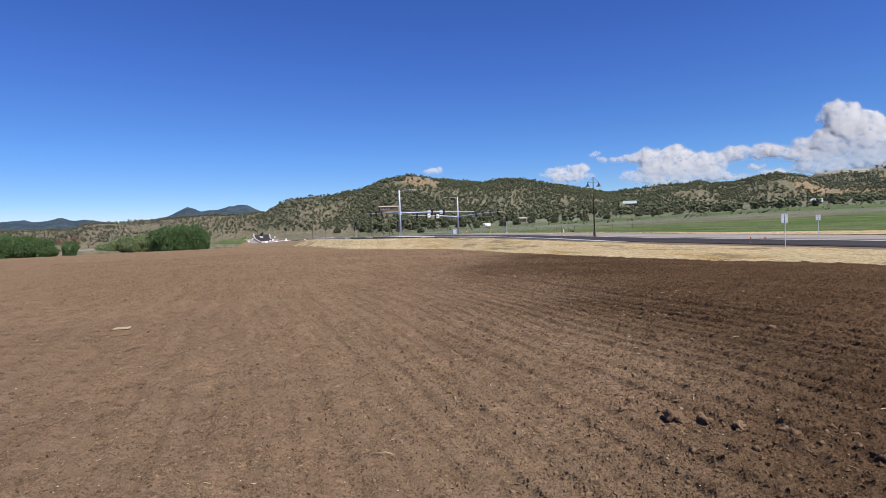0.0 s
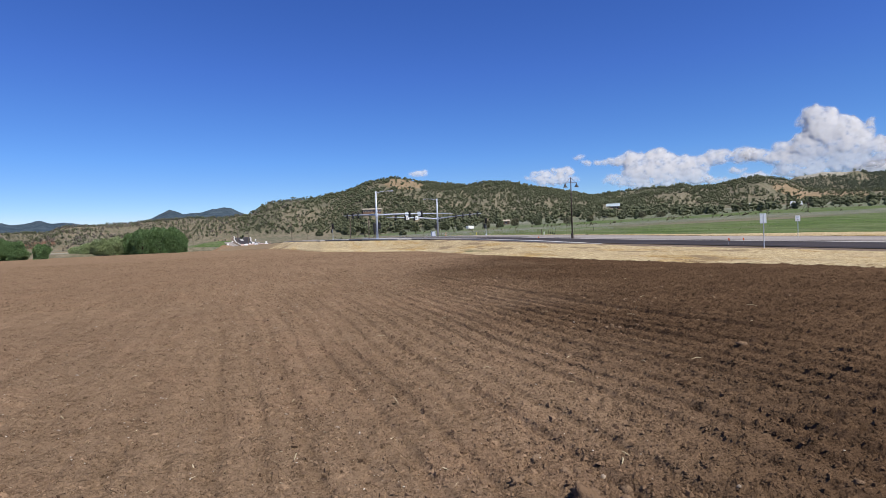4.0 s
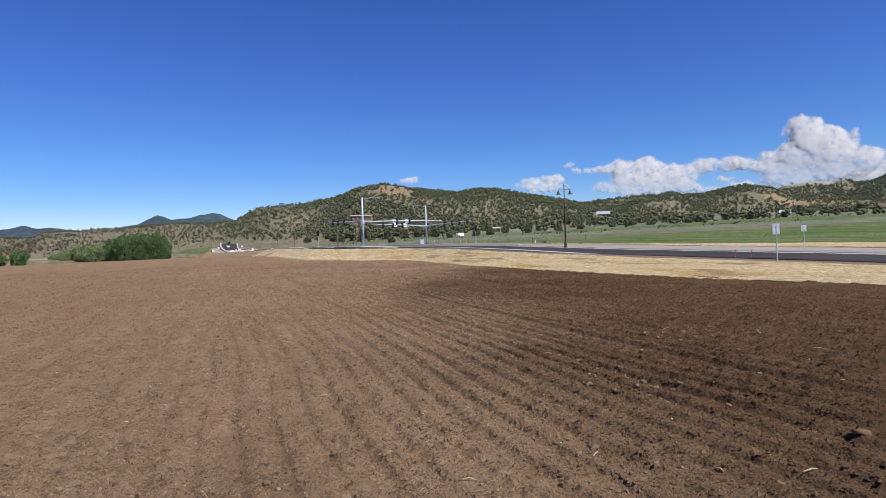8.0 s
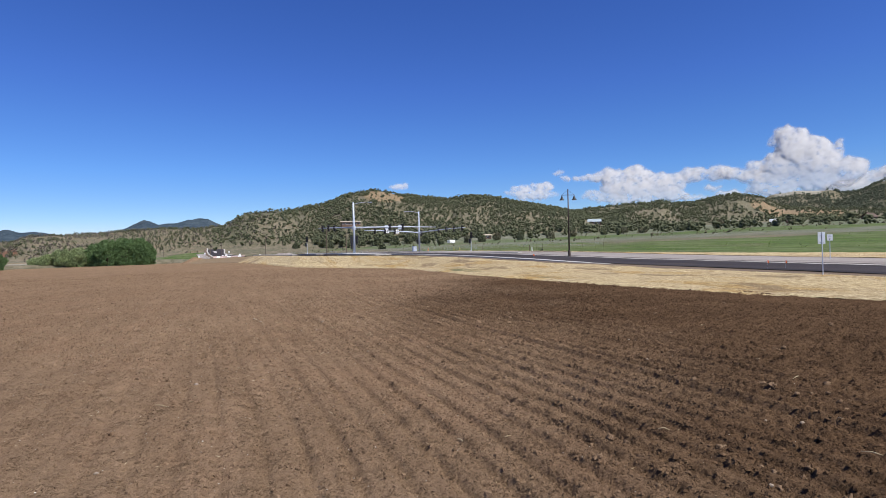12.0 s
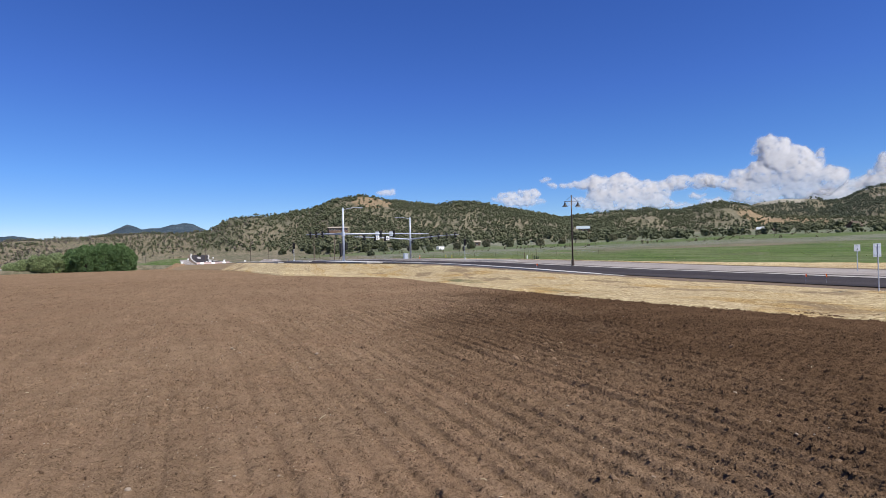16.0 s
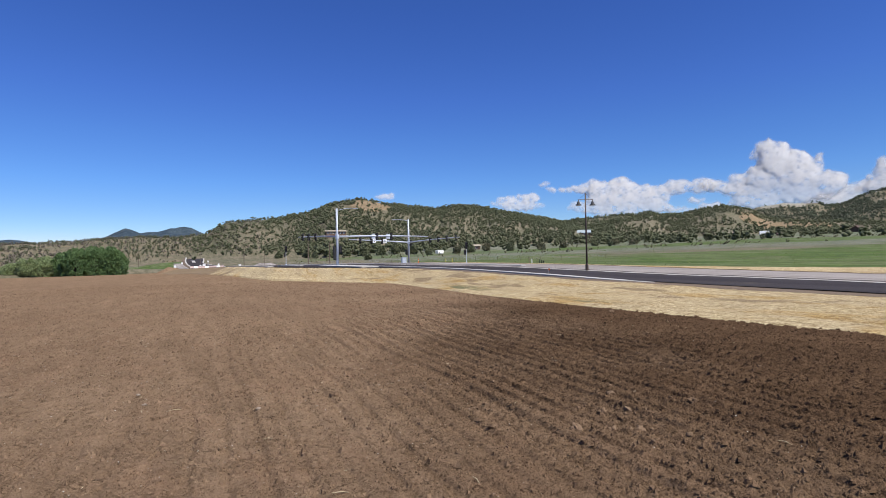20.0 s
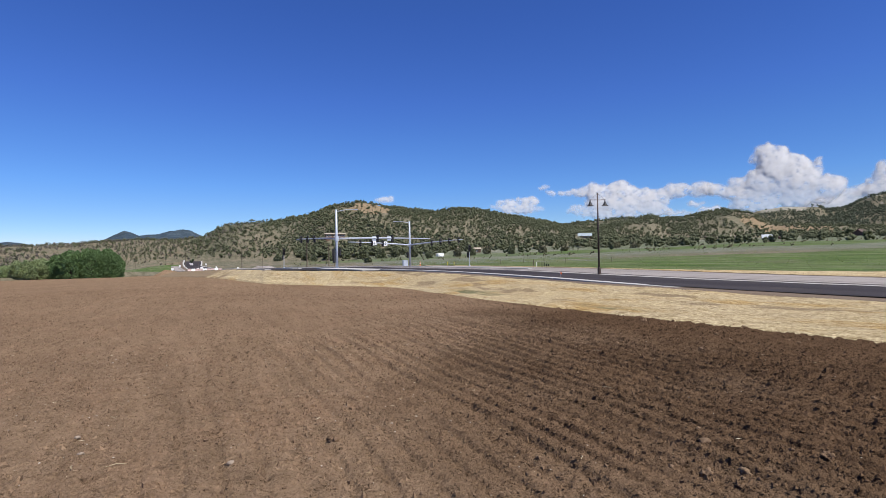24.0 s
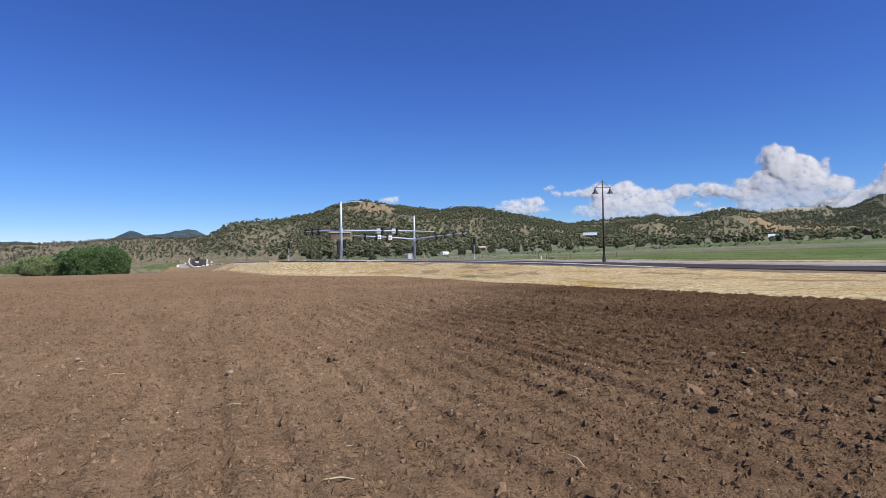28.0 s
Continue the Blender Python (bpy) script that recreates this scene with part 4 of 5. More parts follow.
def survey_flag(place, rz):
    thing = tagged(empty("survey_flag", place, rz), "small orange survey flag on a wire beside the road", "flag", "survey flags")
    part("wire", tube(bmesh.new(), [(0, 0, -0.1), (0, 0, 0.62)], [0.006, 0.005], 5), GALV, thing)
    bm = bmesh.new()
    rows = [[bm.verts.new((0.006 + 0.26 * i / 4, 0.03 * math.sin(i * 1.4 + j), 0.42 + 0.2 * j - 0.012 * i)) for i in range(5)] for j in (0, 1)]
    for i in range(4):
        bm.faces.new((rows[0][i], rows[0][i + 1], rows[1][i + 1], rows[1][i]))
    bmesh.ops.solidify(bm, geom=bm.faces, thickness=0.004)
    part("flag", bm, ORANGE, thing)
    return thing


for s, a in ((36, 2.6), (5, 2.4), (4, 3.0)):
    survey_flag(on_road(s, a, 0.03), 40)

# ---- wooden poles and fence
def utility_pole(x, y, high, arm=True):
    thing = tagged(empty("utility_pole", (x, y, land_z(x, y))), "slim dark wooden utility pole", "utility pole", "utility poles")
    part("pole", tube(bmesh.new(), [(0, 0, -0.5), (0, 0, high)], [0.16, 0.10], 8), WOOD, thing)
    if arm:
        part("cross_arm", box(bmesh.new(), -0.9, 0.9, -0.06, 0.06, high - 0.8, high - 0.66), WOOD, thing)
    return thing


for x, y, high, arm in ((-57, 246, 9.0, False), (-127, 385, 10.0, True), (-122, 392, 9.0, False), (-163, 400, 8.0, False), (-23, 182, 7.5, False), (-18, 190, 7.0, False), (-75, 360, 9, False)):
    utility_pole(x, y, high, arm)


def wire_fence(points, gap, label):
    """Thin posts with three wires between them."""
    thing = tagged(new("wire_fence"), label, "fence")
    pts = []
    for (x0, y0), (x1, y1) in zip(points, points[1:]):
        n = max(1, int(math.hypot(x1 - x0, y1 - y0) / gap))
        pts += [(x0 + (x1 - x0) * k / n, y0 + (y1 - y0) * k / n) for k in range(n)]
    z = land_height(np.array([p[0] for p in pts]), np.array([p[1] for p in pts]))
    tops = [(x, y, float(h)) for (x, y), h in zip(pts, z)]
    bm = tube(bmesh.new(), [(0, 0, -0.3), (0, 0, 1.25)], [0.055, 0.05], 6)
    me = bpy.data.meshes.new("fence_post")
    bm.to_mesh(me)
    bm.free()
    me.materials.append(WOOD)
    for p in tops:
        ob = new("fence_post", me)
        ob.parent = thing
        ob.matrix_basis = Matrix.Translation(p)
    for h in (0.45, 0.8, 1.15):
        bm = tube(bmesh.new(), [(x, y, z + h) for x, y, z in tops], [0.008] * len(tops), 4)
        part("wire", bm, GALV, thing)
    return thing


wire_fence(((-40, 205), (0, 190), (36, 178), (60, 160)), 6.0, "wire fence on thin wooden posts along the meadow")


# ---- barricades and signs where the road is closed
def barrier(place, rz, stripe):
    thing = tagged(empty("road_barrier", place, rz), "white plastic water-filled road barrier", "road barrier", "barriers across the closed road")
    bm = bmesh.new()
    prof = [(-0.30, 0.0), (0.30, 0.0), (0.27, 0.18), (0.10, 0.45), (0.07, 1.0), (-0.07, 1.0), (-0.10, 0.45), (-0.27, 0.18)]
    a = [bm.verts.new((-1.0, y, z)) for y, z in prof]
    b = [bm.verts.new((1.0, y, z)) for y, z in prof]
    for k in range(8):
        bm.faces.new((a[k], a[(k + 1) % 8], b[(k + 1) % 8], b[k]))
    bm.faces.new(a[::-1])
    bm.faces.new(b)
    bmesh.ops.recalc_face_normals(bm, faces=bm.faces)
    part("body", bm, WHITE if not stripe else PINKISH, thing)
    part("foot_block", box(bmesh.new(), -0.8, -0.4, -0.34, 0.34, -0.03, 0.12, 0.02), WHITE, thing)
    part("foot_block", box(bmesh.new(), 0.4, 0.8, -0.34, 0.34, -0.03, 0.12, 0.02), WHITE, thing)
    return thing


for k in range(9):
    p = on_road(318, -1.5 + 1.9 * k)
    b = barrier((p[0], p[1], p[2] + 0.06), 25 + 6 * math.sin(k * 2.1), k % 3 != 1)
    b.scale = (0.9, 1.0, 1.25)


def work_sign(place, rz, w, h, low, label):
    thing = tagged(empty("work_sign", place, rz), label, "road sign", "road work signs")
    part("panel", box(bmesh.new(), -w / 2, w / 2, -0.02, 0.02, low, low + h, 0.01), WHITE, thing)
    for k in (-1, 1):
        part("leg", tube(bmesh.new(), [(k * w * 0.3, 0.05, -0.3), (k * w * 0.3, 0.03, low + h * 0.8)], [0.04, 0.04], 6), GALV, thing)
    return thing


for s, a, w, h, low in ((314, -10, 1.2, 1.2, 1.0), (322, 3.2, 1.0, 1.0, 1.0), (330, 6.0, 1.5, 1.5, 0.9), (322, 12.5, 0.9, 1.6, 1.0), (312, 22, 1.2, 1.6, 0.4), (372, -2.0, 0.9, 0.9, 1.1), (385, 14, 0.9, 0.9, 1.1)):
    x, y, _ = on_road(s, a)
    work_sign((x, y, max(land_z(x, y), float(road_height(s)) - 0.3)), 12, w, h, low, "plain white road work sign on two legs")


def earth_mound(x, y, wide, high, material, label, seed):
    n = 36
    g = np.linspace(-1, 1, n)
    gx, gy = np.meshgrid(g, g)
    r = np.hypot(gx, gy)
    z = high * (1 - sstep(0.0, 1.0, r)) * (1 + 0.35 * fbm(gx * 2.5, gy * 2.5, 3, seed)) - 0.4 * sstep(0.7, 1.0, r)
    me = mesh_from("earth_mound", np.stack([gx * wide, gy * wide * 0.6, z], -1).reshape(-1, 3), grid_faces(n, n), material, True)
    if material is SOIL:
        me.attributes.new("damp_shade", "FLOAT", "POINT")
    ob = new("earth_mound", me)
    ob.matrix_basis = pose(x, y, max(land_z(x, y), float(field_plane(np.array(x), np.array(y)))))
    return tagged(ob, label, "earth mound", "earth mounds")


earth_mound(-102.5, 296, 9, 2.4, SOIL, "low mound of loose brown earth", 3)
earth_mound(-98, 290, 7, 1.3, SHOULDER, "low mound of loose brown earth", 4)
earth_mound(-66, 322, 11, 2.0, GRAVEL, "heap of pale rubble beside the closed road", 6)


# ---- houses and sheds
BROWN_WALL = plain("brown_wall_boards", (0.165, 0.105, 0.075), (0.125, 0.080, 0.058), 0.6, 0.9)
TAN_WALL = plain("tan_stucco", (0.330, 0.284, 0.224), (0.284, 0.244, 0.191), 0.4, 0.9)
BLUE_ROOF = plain("pale_metal_roof", (0.304, 0.356, 0.383), (0.264, 0.310, 0.337), 0.5, 0.6, 0.0)
WHITE_ROOF = plain("white_metal_roof", (0.436, 0.462, 0.495), (0.383, 0.409, 0.442), 0.5, 0.6, 0.0)
DARK_ROOF = plain("dark_shingle_roof", (0.080, 0.055, 0.046), (0.105, 0.074, 0.060), 0.8, 0.9)
GLASS = plain("dark_window_glass", (0.03, 0.04, 0.05), (0.05, 0.06, 0.07), 1.0, 0.1, spec=0.6)


def house(x, y, rz, wide, deep, wall_h, roof_h, wall, roof, windows, label, over=0.6, z=None, chimney=False):
    z = land_z(x, y) if z is None else z
    thing = tagged(empty("house", (x, y, z), rz), label, "house")
    part("wall", box(bmesh.new(), -wide / 2, wide / 2, -deep / 2, deep / 2, -3.0, wall_h, 0.05), wall, thing)
    bm = bmesh.new()
    w, d = wide / 2 + over, deep / 2 + over
    sec = [(-d, wall_h - 0.15), (0, wall_h + roof_h), (d, wall_h - 0.15), (d, wall_h + 0.1), (0, wall_h + roof_h + 0.25), (-d, wall_h + 0.1)]
    a, b = [bm.verts.new((-w, v, h)) for v, h in sec], [bm.verts.new((w, v, h)) for v, h in sec]
    for k in range(6):
        bm.faces.new((a[k], a[(k + 1) % 6], b[(k + 1) % 6], b[k]))
    for q in (a, b):
        bm.faces.new((q[0], q[1], q[4], q[5]))
        bm.faces.new((q[1], q[2], q[3], q[4]))
    bmesh.ops.recalc_face_normals(bm, faces=bm.faces)
    top = part("roof", bm, roof, thing)
    for k in (-1, 1):
        bm = bmesh.new()
        bm.faces.new([bm.verts.new(v) for v in ((k * wide / 2, -deep / 2, wall_h - 0.1), (k * wide / 2, deep / 2, wall_h - 0.1), (k * wide / 2, 0, wall_h + roof_h - 0.1))])
        part("gable", bm, wall, thing)
    for k in range(windows):
        cx = -wide / 2 + wide * (k + 0.5) / windows
        win = part("window", box(bmesh.new(), cx - 0.75, cx + 0.75, -deep / 2 - 0.06, -deep / 2 - 0.01, wall_h - 2.0, wall_h - 0.7), WHITE, thing)
        part("pane", box(bmesh.new(), cx - 0.65, cx + 0.65, -deep / 2 - 0.08, -deep / 2 - 0.062, wall_h - 1.9, wall_h - 0.8), GLASS, win)
    part("door", box(bmesh.new(), wide * 0.12, wide * 0.12 + 1.0, -deep / 2 - 0.07, -deep / 2 - 0.012, 0.0, 2.1), DARK_ROOF, thing)
    if chimney:
        part("chimney", box(bmesh.new(), -wide * 0.2, -wide * 0.2 + 0.8, 0.3, 1.1, wall_h, wall_h + roof_h + 0.9), wall, top)
    return thing


house(-47.7, 499, 12, 16, 9, 2.5, 0.9, BROWN_WALL, TAN_WALL, 6, "long low tan house on the wooded hillside", 0.8, 23.6)
house(182, 546, -18, 11.5, 8, 2.0, 2.6, BROWN_WALL, BLUE_ROOF, 3, "brown house with pale metal roof among trees", 0.8, 21.4)
house(324.6, 488, -30, 7.5, 6, 1.8, 3.0, BROWN_WALL, WHITE_ROOF, 2, "brown house with bright metal roof beyond the meadow", 0.7, 15.2)
house(393, 466, 20, 9, 8, 2.4, 3.4, BROWN_WALL, DARK_ROOF, 2, "dark brown gabled barn at the meadow's top", 0.7, 16.6, True)
for x, y, wide, wall_h, wall, roof in ((293, 522, 9.5, 1.8, BROWN_WALL, DARK_ROOF), (303, 519, 4, 1.6, TAN_WALL, WHITE_ROOF), (310, 516, 5, 1.8, TAN_WALL, TAN_WALL), (272, 530, 6.5, 1.6, BROWN_WALL, DARK_ROOF), (335, 484, 4.5, 1.5, BROWN_WALL, DARK_ROOF)):
    house(x, y, -25, wide, 5, wall_h, 0.8, wall, roof, 1, "low farm shed at the edge of the meadow", 0.3)
house(62, 437, -10, 5.5, 4, 2.4, 1.0, BROWN_WALL, TAN_WALL, 1, "small brown cabin at the foot of the hill", 0.4)


def white_trailer(x, y, rz):
    thing = tagged(empty("box_trailer", (x, y, land_z(x, y)), rz), "white box trailer parked on the meadow", "trailer")
    part("body", box(bmesh.new(), -2.8, 2.8, -1.1, 1.1, 0.5, 2.4, 0.12), WHITE, thing)
    for k in (-0.7, 0.3):
        wheel = part("wheel", tube(bmesh.new(), [(k, -1.12, 0.35), (k, -0.92, 0.35)], [0.35, 0.35], 12), BLACK, thing)
        part("rim", tube(bmesh.new(), [(k, -1.14, 0.35), (k, -1.11, 0.35)], [0.2, 0.2], 10), GALV, wheel)
    part("hitch", tube(bmesh.new(), [(2.7, 0, 0.5), (3.6, 0, 0.45)], [0.06, 0.05], 6), BLACK, thing)
    return thing


white_trailer(28.6, 366, 48)


# ---- trees and bushes
OCT_V = np.array([(1, 0, 0), (-1, 0, 0), (0, 1, 0), (0, -1, 0), (0, 0, 1), (0, 0, -1)], float)
OCT_F = np.array([(0, 2, 4), (2, 1, 4), (1, 3, 4), (3, 0, 4), (2, 0, 5), (1, 2, 5), (3, 1, 5), (0, 3, 5)])


def clump_cloud(centres, sizes, rng):
    """Far foliage: small uneven clumps; centres (n, 3), sizes (n,)."""
    n = len(centres)
    v = OCT_V[None] * rng.uniform(0.65, 1.3, (n, 6, 1))
    a = rng.uniform(0, math.tau, n)
    c, s = np.cos(a)[:, None], np.sin(a)[:, None]
    v = np.stack([v[..., 0] * c - v[..., 1] * s, v[..., 0] * s + v[..., 1] * c, v[..., 2] * 0.95], -1)
    v = v * sizes[:, None, None] + centres[:, None, :]
    return v.reshape(-1, 3), (OCT_F[None] + (np.arange(n) * 6)[:, None, None]).reshape(-1, 3)


def spray_cloud(centres, sizes, rng, leaves=3):
    """Sprays of foliage: a few crossed, uneven blades round each centre; centres (n, 3), sizes (n,)."""
    c = np.repeat(centres, leaves, 0)
    s = np.repeat(sizes, leaves) * rng.uniform(0.55, 1.0, len(c))
    c = c + rng.normal(0, 0.42, (len(c), 3)) * s[:, None]
    d = rng.normal(0, 1, (len(c), 3))
    d /= np.linalg.norm(d, axis=1)[:, None]
    e = np.cross(d, rng.normal(0, 1, (len(c), 3)))
    e /= np.linalg.norm(e, axis=1)[:, None] + 1e-9
    d, e = d * s[:, None], e * (s * rng.uniform(0.75, 1.05, len(c)))[:, None]
    v = np.stack([c - d, c + e * rng.uniform(0.6, 1.1, len(c))[:, None], c + d, c - e * rng.uniform(0.6, 1.1, len(c))[:, None]], 1)
    return v.reshape(-1, 3), np.arange(len(c) * 4).reshape(-1, 4)


def juniper_clumps(rng, count):
    """Clump centres and sizes of a squat conifer one metre high and wide."""
    h = rng.uniform(0.16, 0.92, count)
    spread = 0.39 * np.sqrt(np.clip(1 - ((h - 0.42) / 0.56) ** 2, 0.04, 1))
    a = rng.uniform(0, math.tau, count)
    r = spread * np.sqrt(rng.uniform(0.1, 1, count))
    c = np.stack([r * np.cos(a), r * np.sin(a), h], -1)
    return c, rng.uniform(0.22, 0.33, count) * (1.15 - 0.5 * h)


def woodland(name, label, x, y, z, high, wide, clumps, material, seed):
    """One joined wood: a clumpy crown and a stub trunk for each tree."""
    rng = np.random.default_rng(seed)
    forms = [juniper_clumps(rng, clumps) for _ in range(12)]
    pick = rng.integers(0, 12, len(x))
    cs, ss = [], []
    for k, (c, s) in enumerate(forms):
        i = np.where(pick == k)[0]
        q = np.empty((len(i), clumps, 3))
        q[..., 0] = x[i, None] + c[None, :, 0] * wide[i, None]
        q[..., 1] = y[i, None] + c[None, :, 1] * wide[i, None]
        q[..., 2] = z[i, None] + c[None, :, 2] * high[i, None] - 0.1
        cs.append(q.reshape(-1, 3))
        ss.append((s[None] * 0.5 * (wide[i, None] + high[i, None])).reshape(-1))
    v, f = clump_cloud(np.concatenate(cs), np.concatenate(ss), rng)
    me = mesh_from(name, v, f, material, True)
    return tagged(new(name, me), label, "trees", kind="stuff")


def scatter(rng, count, az, rad, keep):
    a, r = rng.uniform(*az, count), np.sqrt(rng.uniform(rad[0] ** 2, rad[1] ** 2, count))
    x, y = CX + r * np.sin(np.radians(a)), CY + r * np.cos(np.radians(a))
    z = land_height(x, y)
    k = keep(x, y, z, a, r) > rng.uniform(0, 1, count)
    return x[k], y[k], z[k]


def open_yard(x, y):
    """False in the cleared yards on the valley side of the houses."""
    free = np.full(np.shape(x), True)
    for hx, hy, wide, long in ((-47.7, 499, 9, 14), (182, 546, 9, 62), (324.6, 488, 7, 45), (393, 466, 9, 140)):
        ln = math.hypot(hx, hy - 15)
        ux, uy = hx / ln, (hy - 15) / ln
        along, aside = (hx - x) * ux + (hy - y) * uy, np.abs((x - hx) * uy - (y - hy) * ux)
        free = free & ~((aside < wide) & (along > -9) & (along < long))
    return free


def hill_cover(x, y, z, a, r):
    rise = z - meadow_height(x, y)
    bare = np.hypot((a + 2.2) * 4.5, (r - 585) / 4.2) < 10 + 3 * vnoise(x / 15, y / 15, 33)
    patch = 0.80 + 0.6 * fbm(x / 55, y / 55, 3, 31)
    west = np.interp(a, [-20, -15, -11, -7, 2], [0.28, 0.40, 0.62, 0.90, 1.0])
    clear = (np.hypot((x - 62) / 7, (y - 428) / 14) > 1) & (np.hypot((x - 300) / 24, (y - 512) / 20) > 1) & (np.hypot((x - 272) / 7, (y - 522) / 16) > 1) & (np.hypot((x - 335) / 7, (y - 476) / 14) > 1)
    clear = clear & open_yard(x, y)
    upper = 1 - 0.35 * sstep(19, 25, a) * sstep(620, 690, r)
    return np.clip(patch * west * upper, 0.06, 1) * sstep(0.5, 5, rise) * np.where(bare, 0.16, 1.0) * clear


def plant_hills():
    rng = np.random.default_rng(5)
    for name, label, az, rad, count, clumps, size, keep, mat_, seed in (
            ("hill_woodland", "dense dark green juniper and pinyon trees on the hill", (-19, 22), (395, 690), 15500, 5, (1.9, 4.6), hill_cover, JUNIPER, 1),
            ("ridge_woodland", "dark green juniper woods on the long ridge", (14, 52), (470, 880), 13000, 5, (2.1, 4.8), hill_cover, JUNIPER, 2),
            ("far_ridge_woodland", "dark distant woods on the high ridge", (28, 54), (880, 1230), 12500, 3, (3.0, 6.0), lambda x, y, z, a, r: 0.8 + 0.5 * fbm(x / 70, y / 70, 3, 36) - 0.85 * ((a > 33) & (a < 38.8) & (r > 1085)) - 0.8 * ((a > 42.3) & (a < 45) & (r > 1010) & (r < 1065)), HAZED_WOOD, 3),
            ("low_ridge_woodland", "scattered juniper bushes on the dry low ridge", (-44, -15), (420, 820), 4400, 4, (1.4, 3.7), lambda x, y, z, a, r: (0.75 + 0.7 * fbm(x / 45, y / 45, 3, 37)) * sstep(1, 5, z - meadow_height(x, y)), JUNIPER, 4),
            ("low_ridge_brush", "bare grey-brown brush on the dry low ridge", (-44, -13), (410, 820), 3200, 4, (1.4, 3.4), lambda x, y, z, a, r: (0.7 + 0.8 * fbm(x / 40, y / 40, 3, 47)) * sstep(0.5, 4, z - meadow_height(x, y)), DRY_BRUSH, 14),
            ("foot_woodland", "tall green trees along the foot of the hills", (-8, 48), (385, 610), 2600, 9, (3.6, 7.2), lambda x, y, z, a, r: hill_cover(x, y, z + 2.5, a, r) * sstep(9, 2, z - meadow_height(x, y)) * (np.hypot((x - 294) / 28, (y - 500) / 30) > 1) * sstep(-0.5, 0.6, z - meadow_height(x, y) + 0.8 * vnoise(x / 30, y / 30, 12)), JUNIPER, 8),
            ("meadow_tufts", "rough tufts of green grass on the meadow", (2, 52), (92, 290), 11000, 1, (0.18, 0.46), lambda x, y, z, a, r: (road_coords(x, y)[1] > 40) * (0.5 + 0.8 * fbm(x / 18, y / 18, 3, 55)), GRASS, 9),
            ("meadow_scrub", "low grey-green sage brush on the upper meadow", (-10, 48), (285, 520), 1300, 4, (0.7, 2.0), lambda x, y, z, a, r: (0.35 + 0.9 * fbm(x / 30, y / 30, 3, 39)) * sstep(6, 2, z - meadow_height(x, y)), SCRUB_LEAF, 7),
            ("ridge_scrub", "grey-green brush between the junipers", (-44, 52), (400, 860), 2600, 3, (1.2, 2.8), lambda x, y, z, a, r: 0.7 * sstep(0.5, 3, z - meadow_height(x, y)), SCRUB_LEAF, 6)):
        x, y, z = scatter(rng, count, az, rad, keep)
        h = rng.uniform(*size, len(x)) * (0.8 + 0.25 * rng.uniform(0, 1, len(x)))
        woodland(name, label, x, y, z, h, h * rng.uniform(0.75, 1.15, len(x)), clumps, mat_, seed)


plant_hills()


def tree(name, label, category, x, y, high, wide, material, seed, count, group, z=None, form="dome", size=(0.5, 0.9)):
    """A trunk with limbs, and a crown of many small clumps."""
    rng = np.random.default_rng(seed)
    z = land_z(x, y) if z is None else z
    thing = tagged(empty(name, (x, y, z)), label, category, group)
    bm = tube(bmesh.new(), [(0, 0, -0.5), (0.05 * high * rng.uniform(-0.5, 0.5), 0, 0.3 * high), (0, 0.02 * high, 0.7 * high)], [0.035 * high, 0.025 * high, 0.008 * high], 7)
    part("trunk", bm, BARK, thing)
    for k in range(4):
        a = rng.uniform(0, math.tau)
        tip = (0.33 * wide * math.cos(a), 0.33 * wide * math.sin(a), high * rng.uniform(0.5, 0.75))
        part("limb", tube(bmesh.new(), [(0, 0, 0.18 * high), (tip[0] * 0.5, tip[1] * 0.5, tip[2] * 0.7), tip], [0.016 * high, 0.011 * high, 0.004 * high], 5), BARK, thing)
    a = rng.uniform(0, math.tau, count)
    if form == "dome":
        h = rng.uniform(0.03, 1.0, count) ** 0.9
        lim = 0.5 * np.clip(1.0 - (np.clip(h - 0.45, 0, 1) / 0.6) ** 2, 0.02, 1) ** 0.5 * (0.86 + 0.14 * np.clip(h / 0.3, 0, 1))
    else:
        h = 0.12 + 0.86 * (1 - np.sqrt(rng.uniform(0, 1, count)))
        lim = 0.5 * np.sqrt(np.clip(1.04 - h, 0.02, 1))
    lim = lim * (0.85 + 0.3 * vnoise(a * 1.6, h * 3.0, seed))
    r = lim * rng.uniform(0.15, 1, count) ** 0.35
    c = np.stack([r * np.cos(a) * wide, r * np.sin(a) * wide, h * high * (0.93 + 0.07 * vnoise(a, a * 0 + seed, seed))], -1)
    v, f = spray_cloud(c, rng.uniform(*size, count) * 1.2, rng)
    ob = new("crown", mesh_from("crown", v, f, material))
    ob.parent = thing
    return thing


def grove(label, spots, material, group, seed, count=2700, size=(0.20, 0.42)):
    for k, (x, y, high, wide) in enumerate(spots):
        zz = min(land_z(x, y), float(field_plane(np.array(float(x)), np.array(float(y)))) + 0.5)
        tree("willow", label, "tree", x, y, high, wide, material, seed + k, count, group, zz, "dome", size)


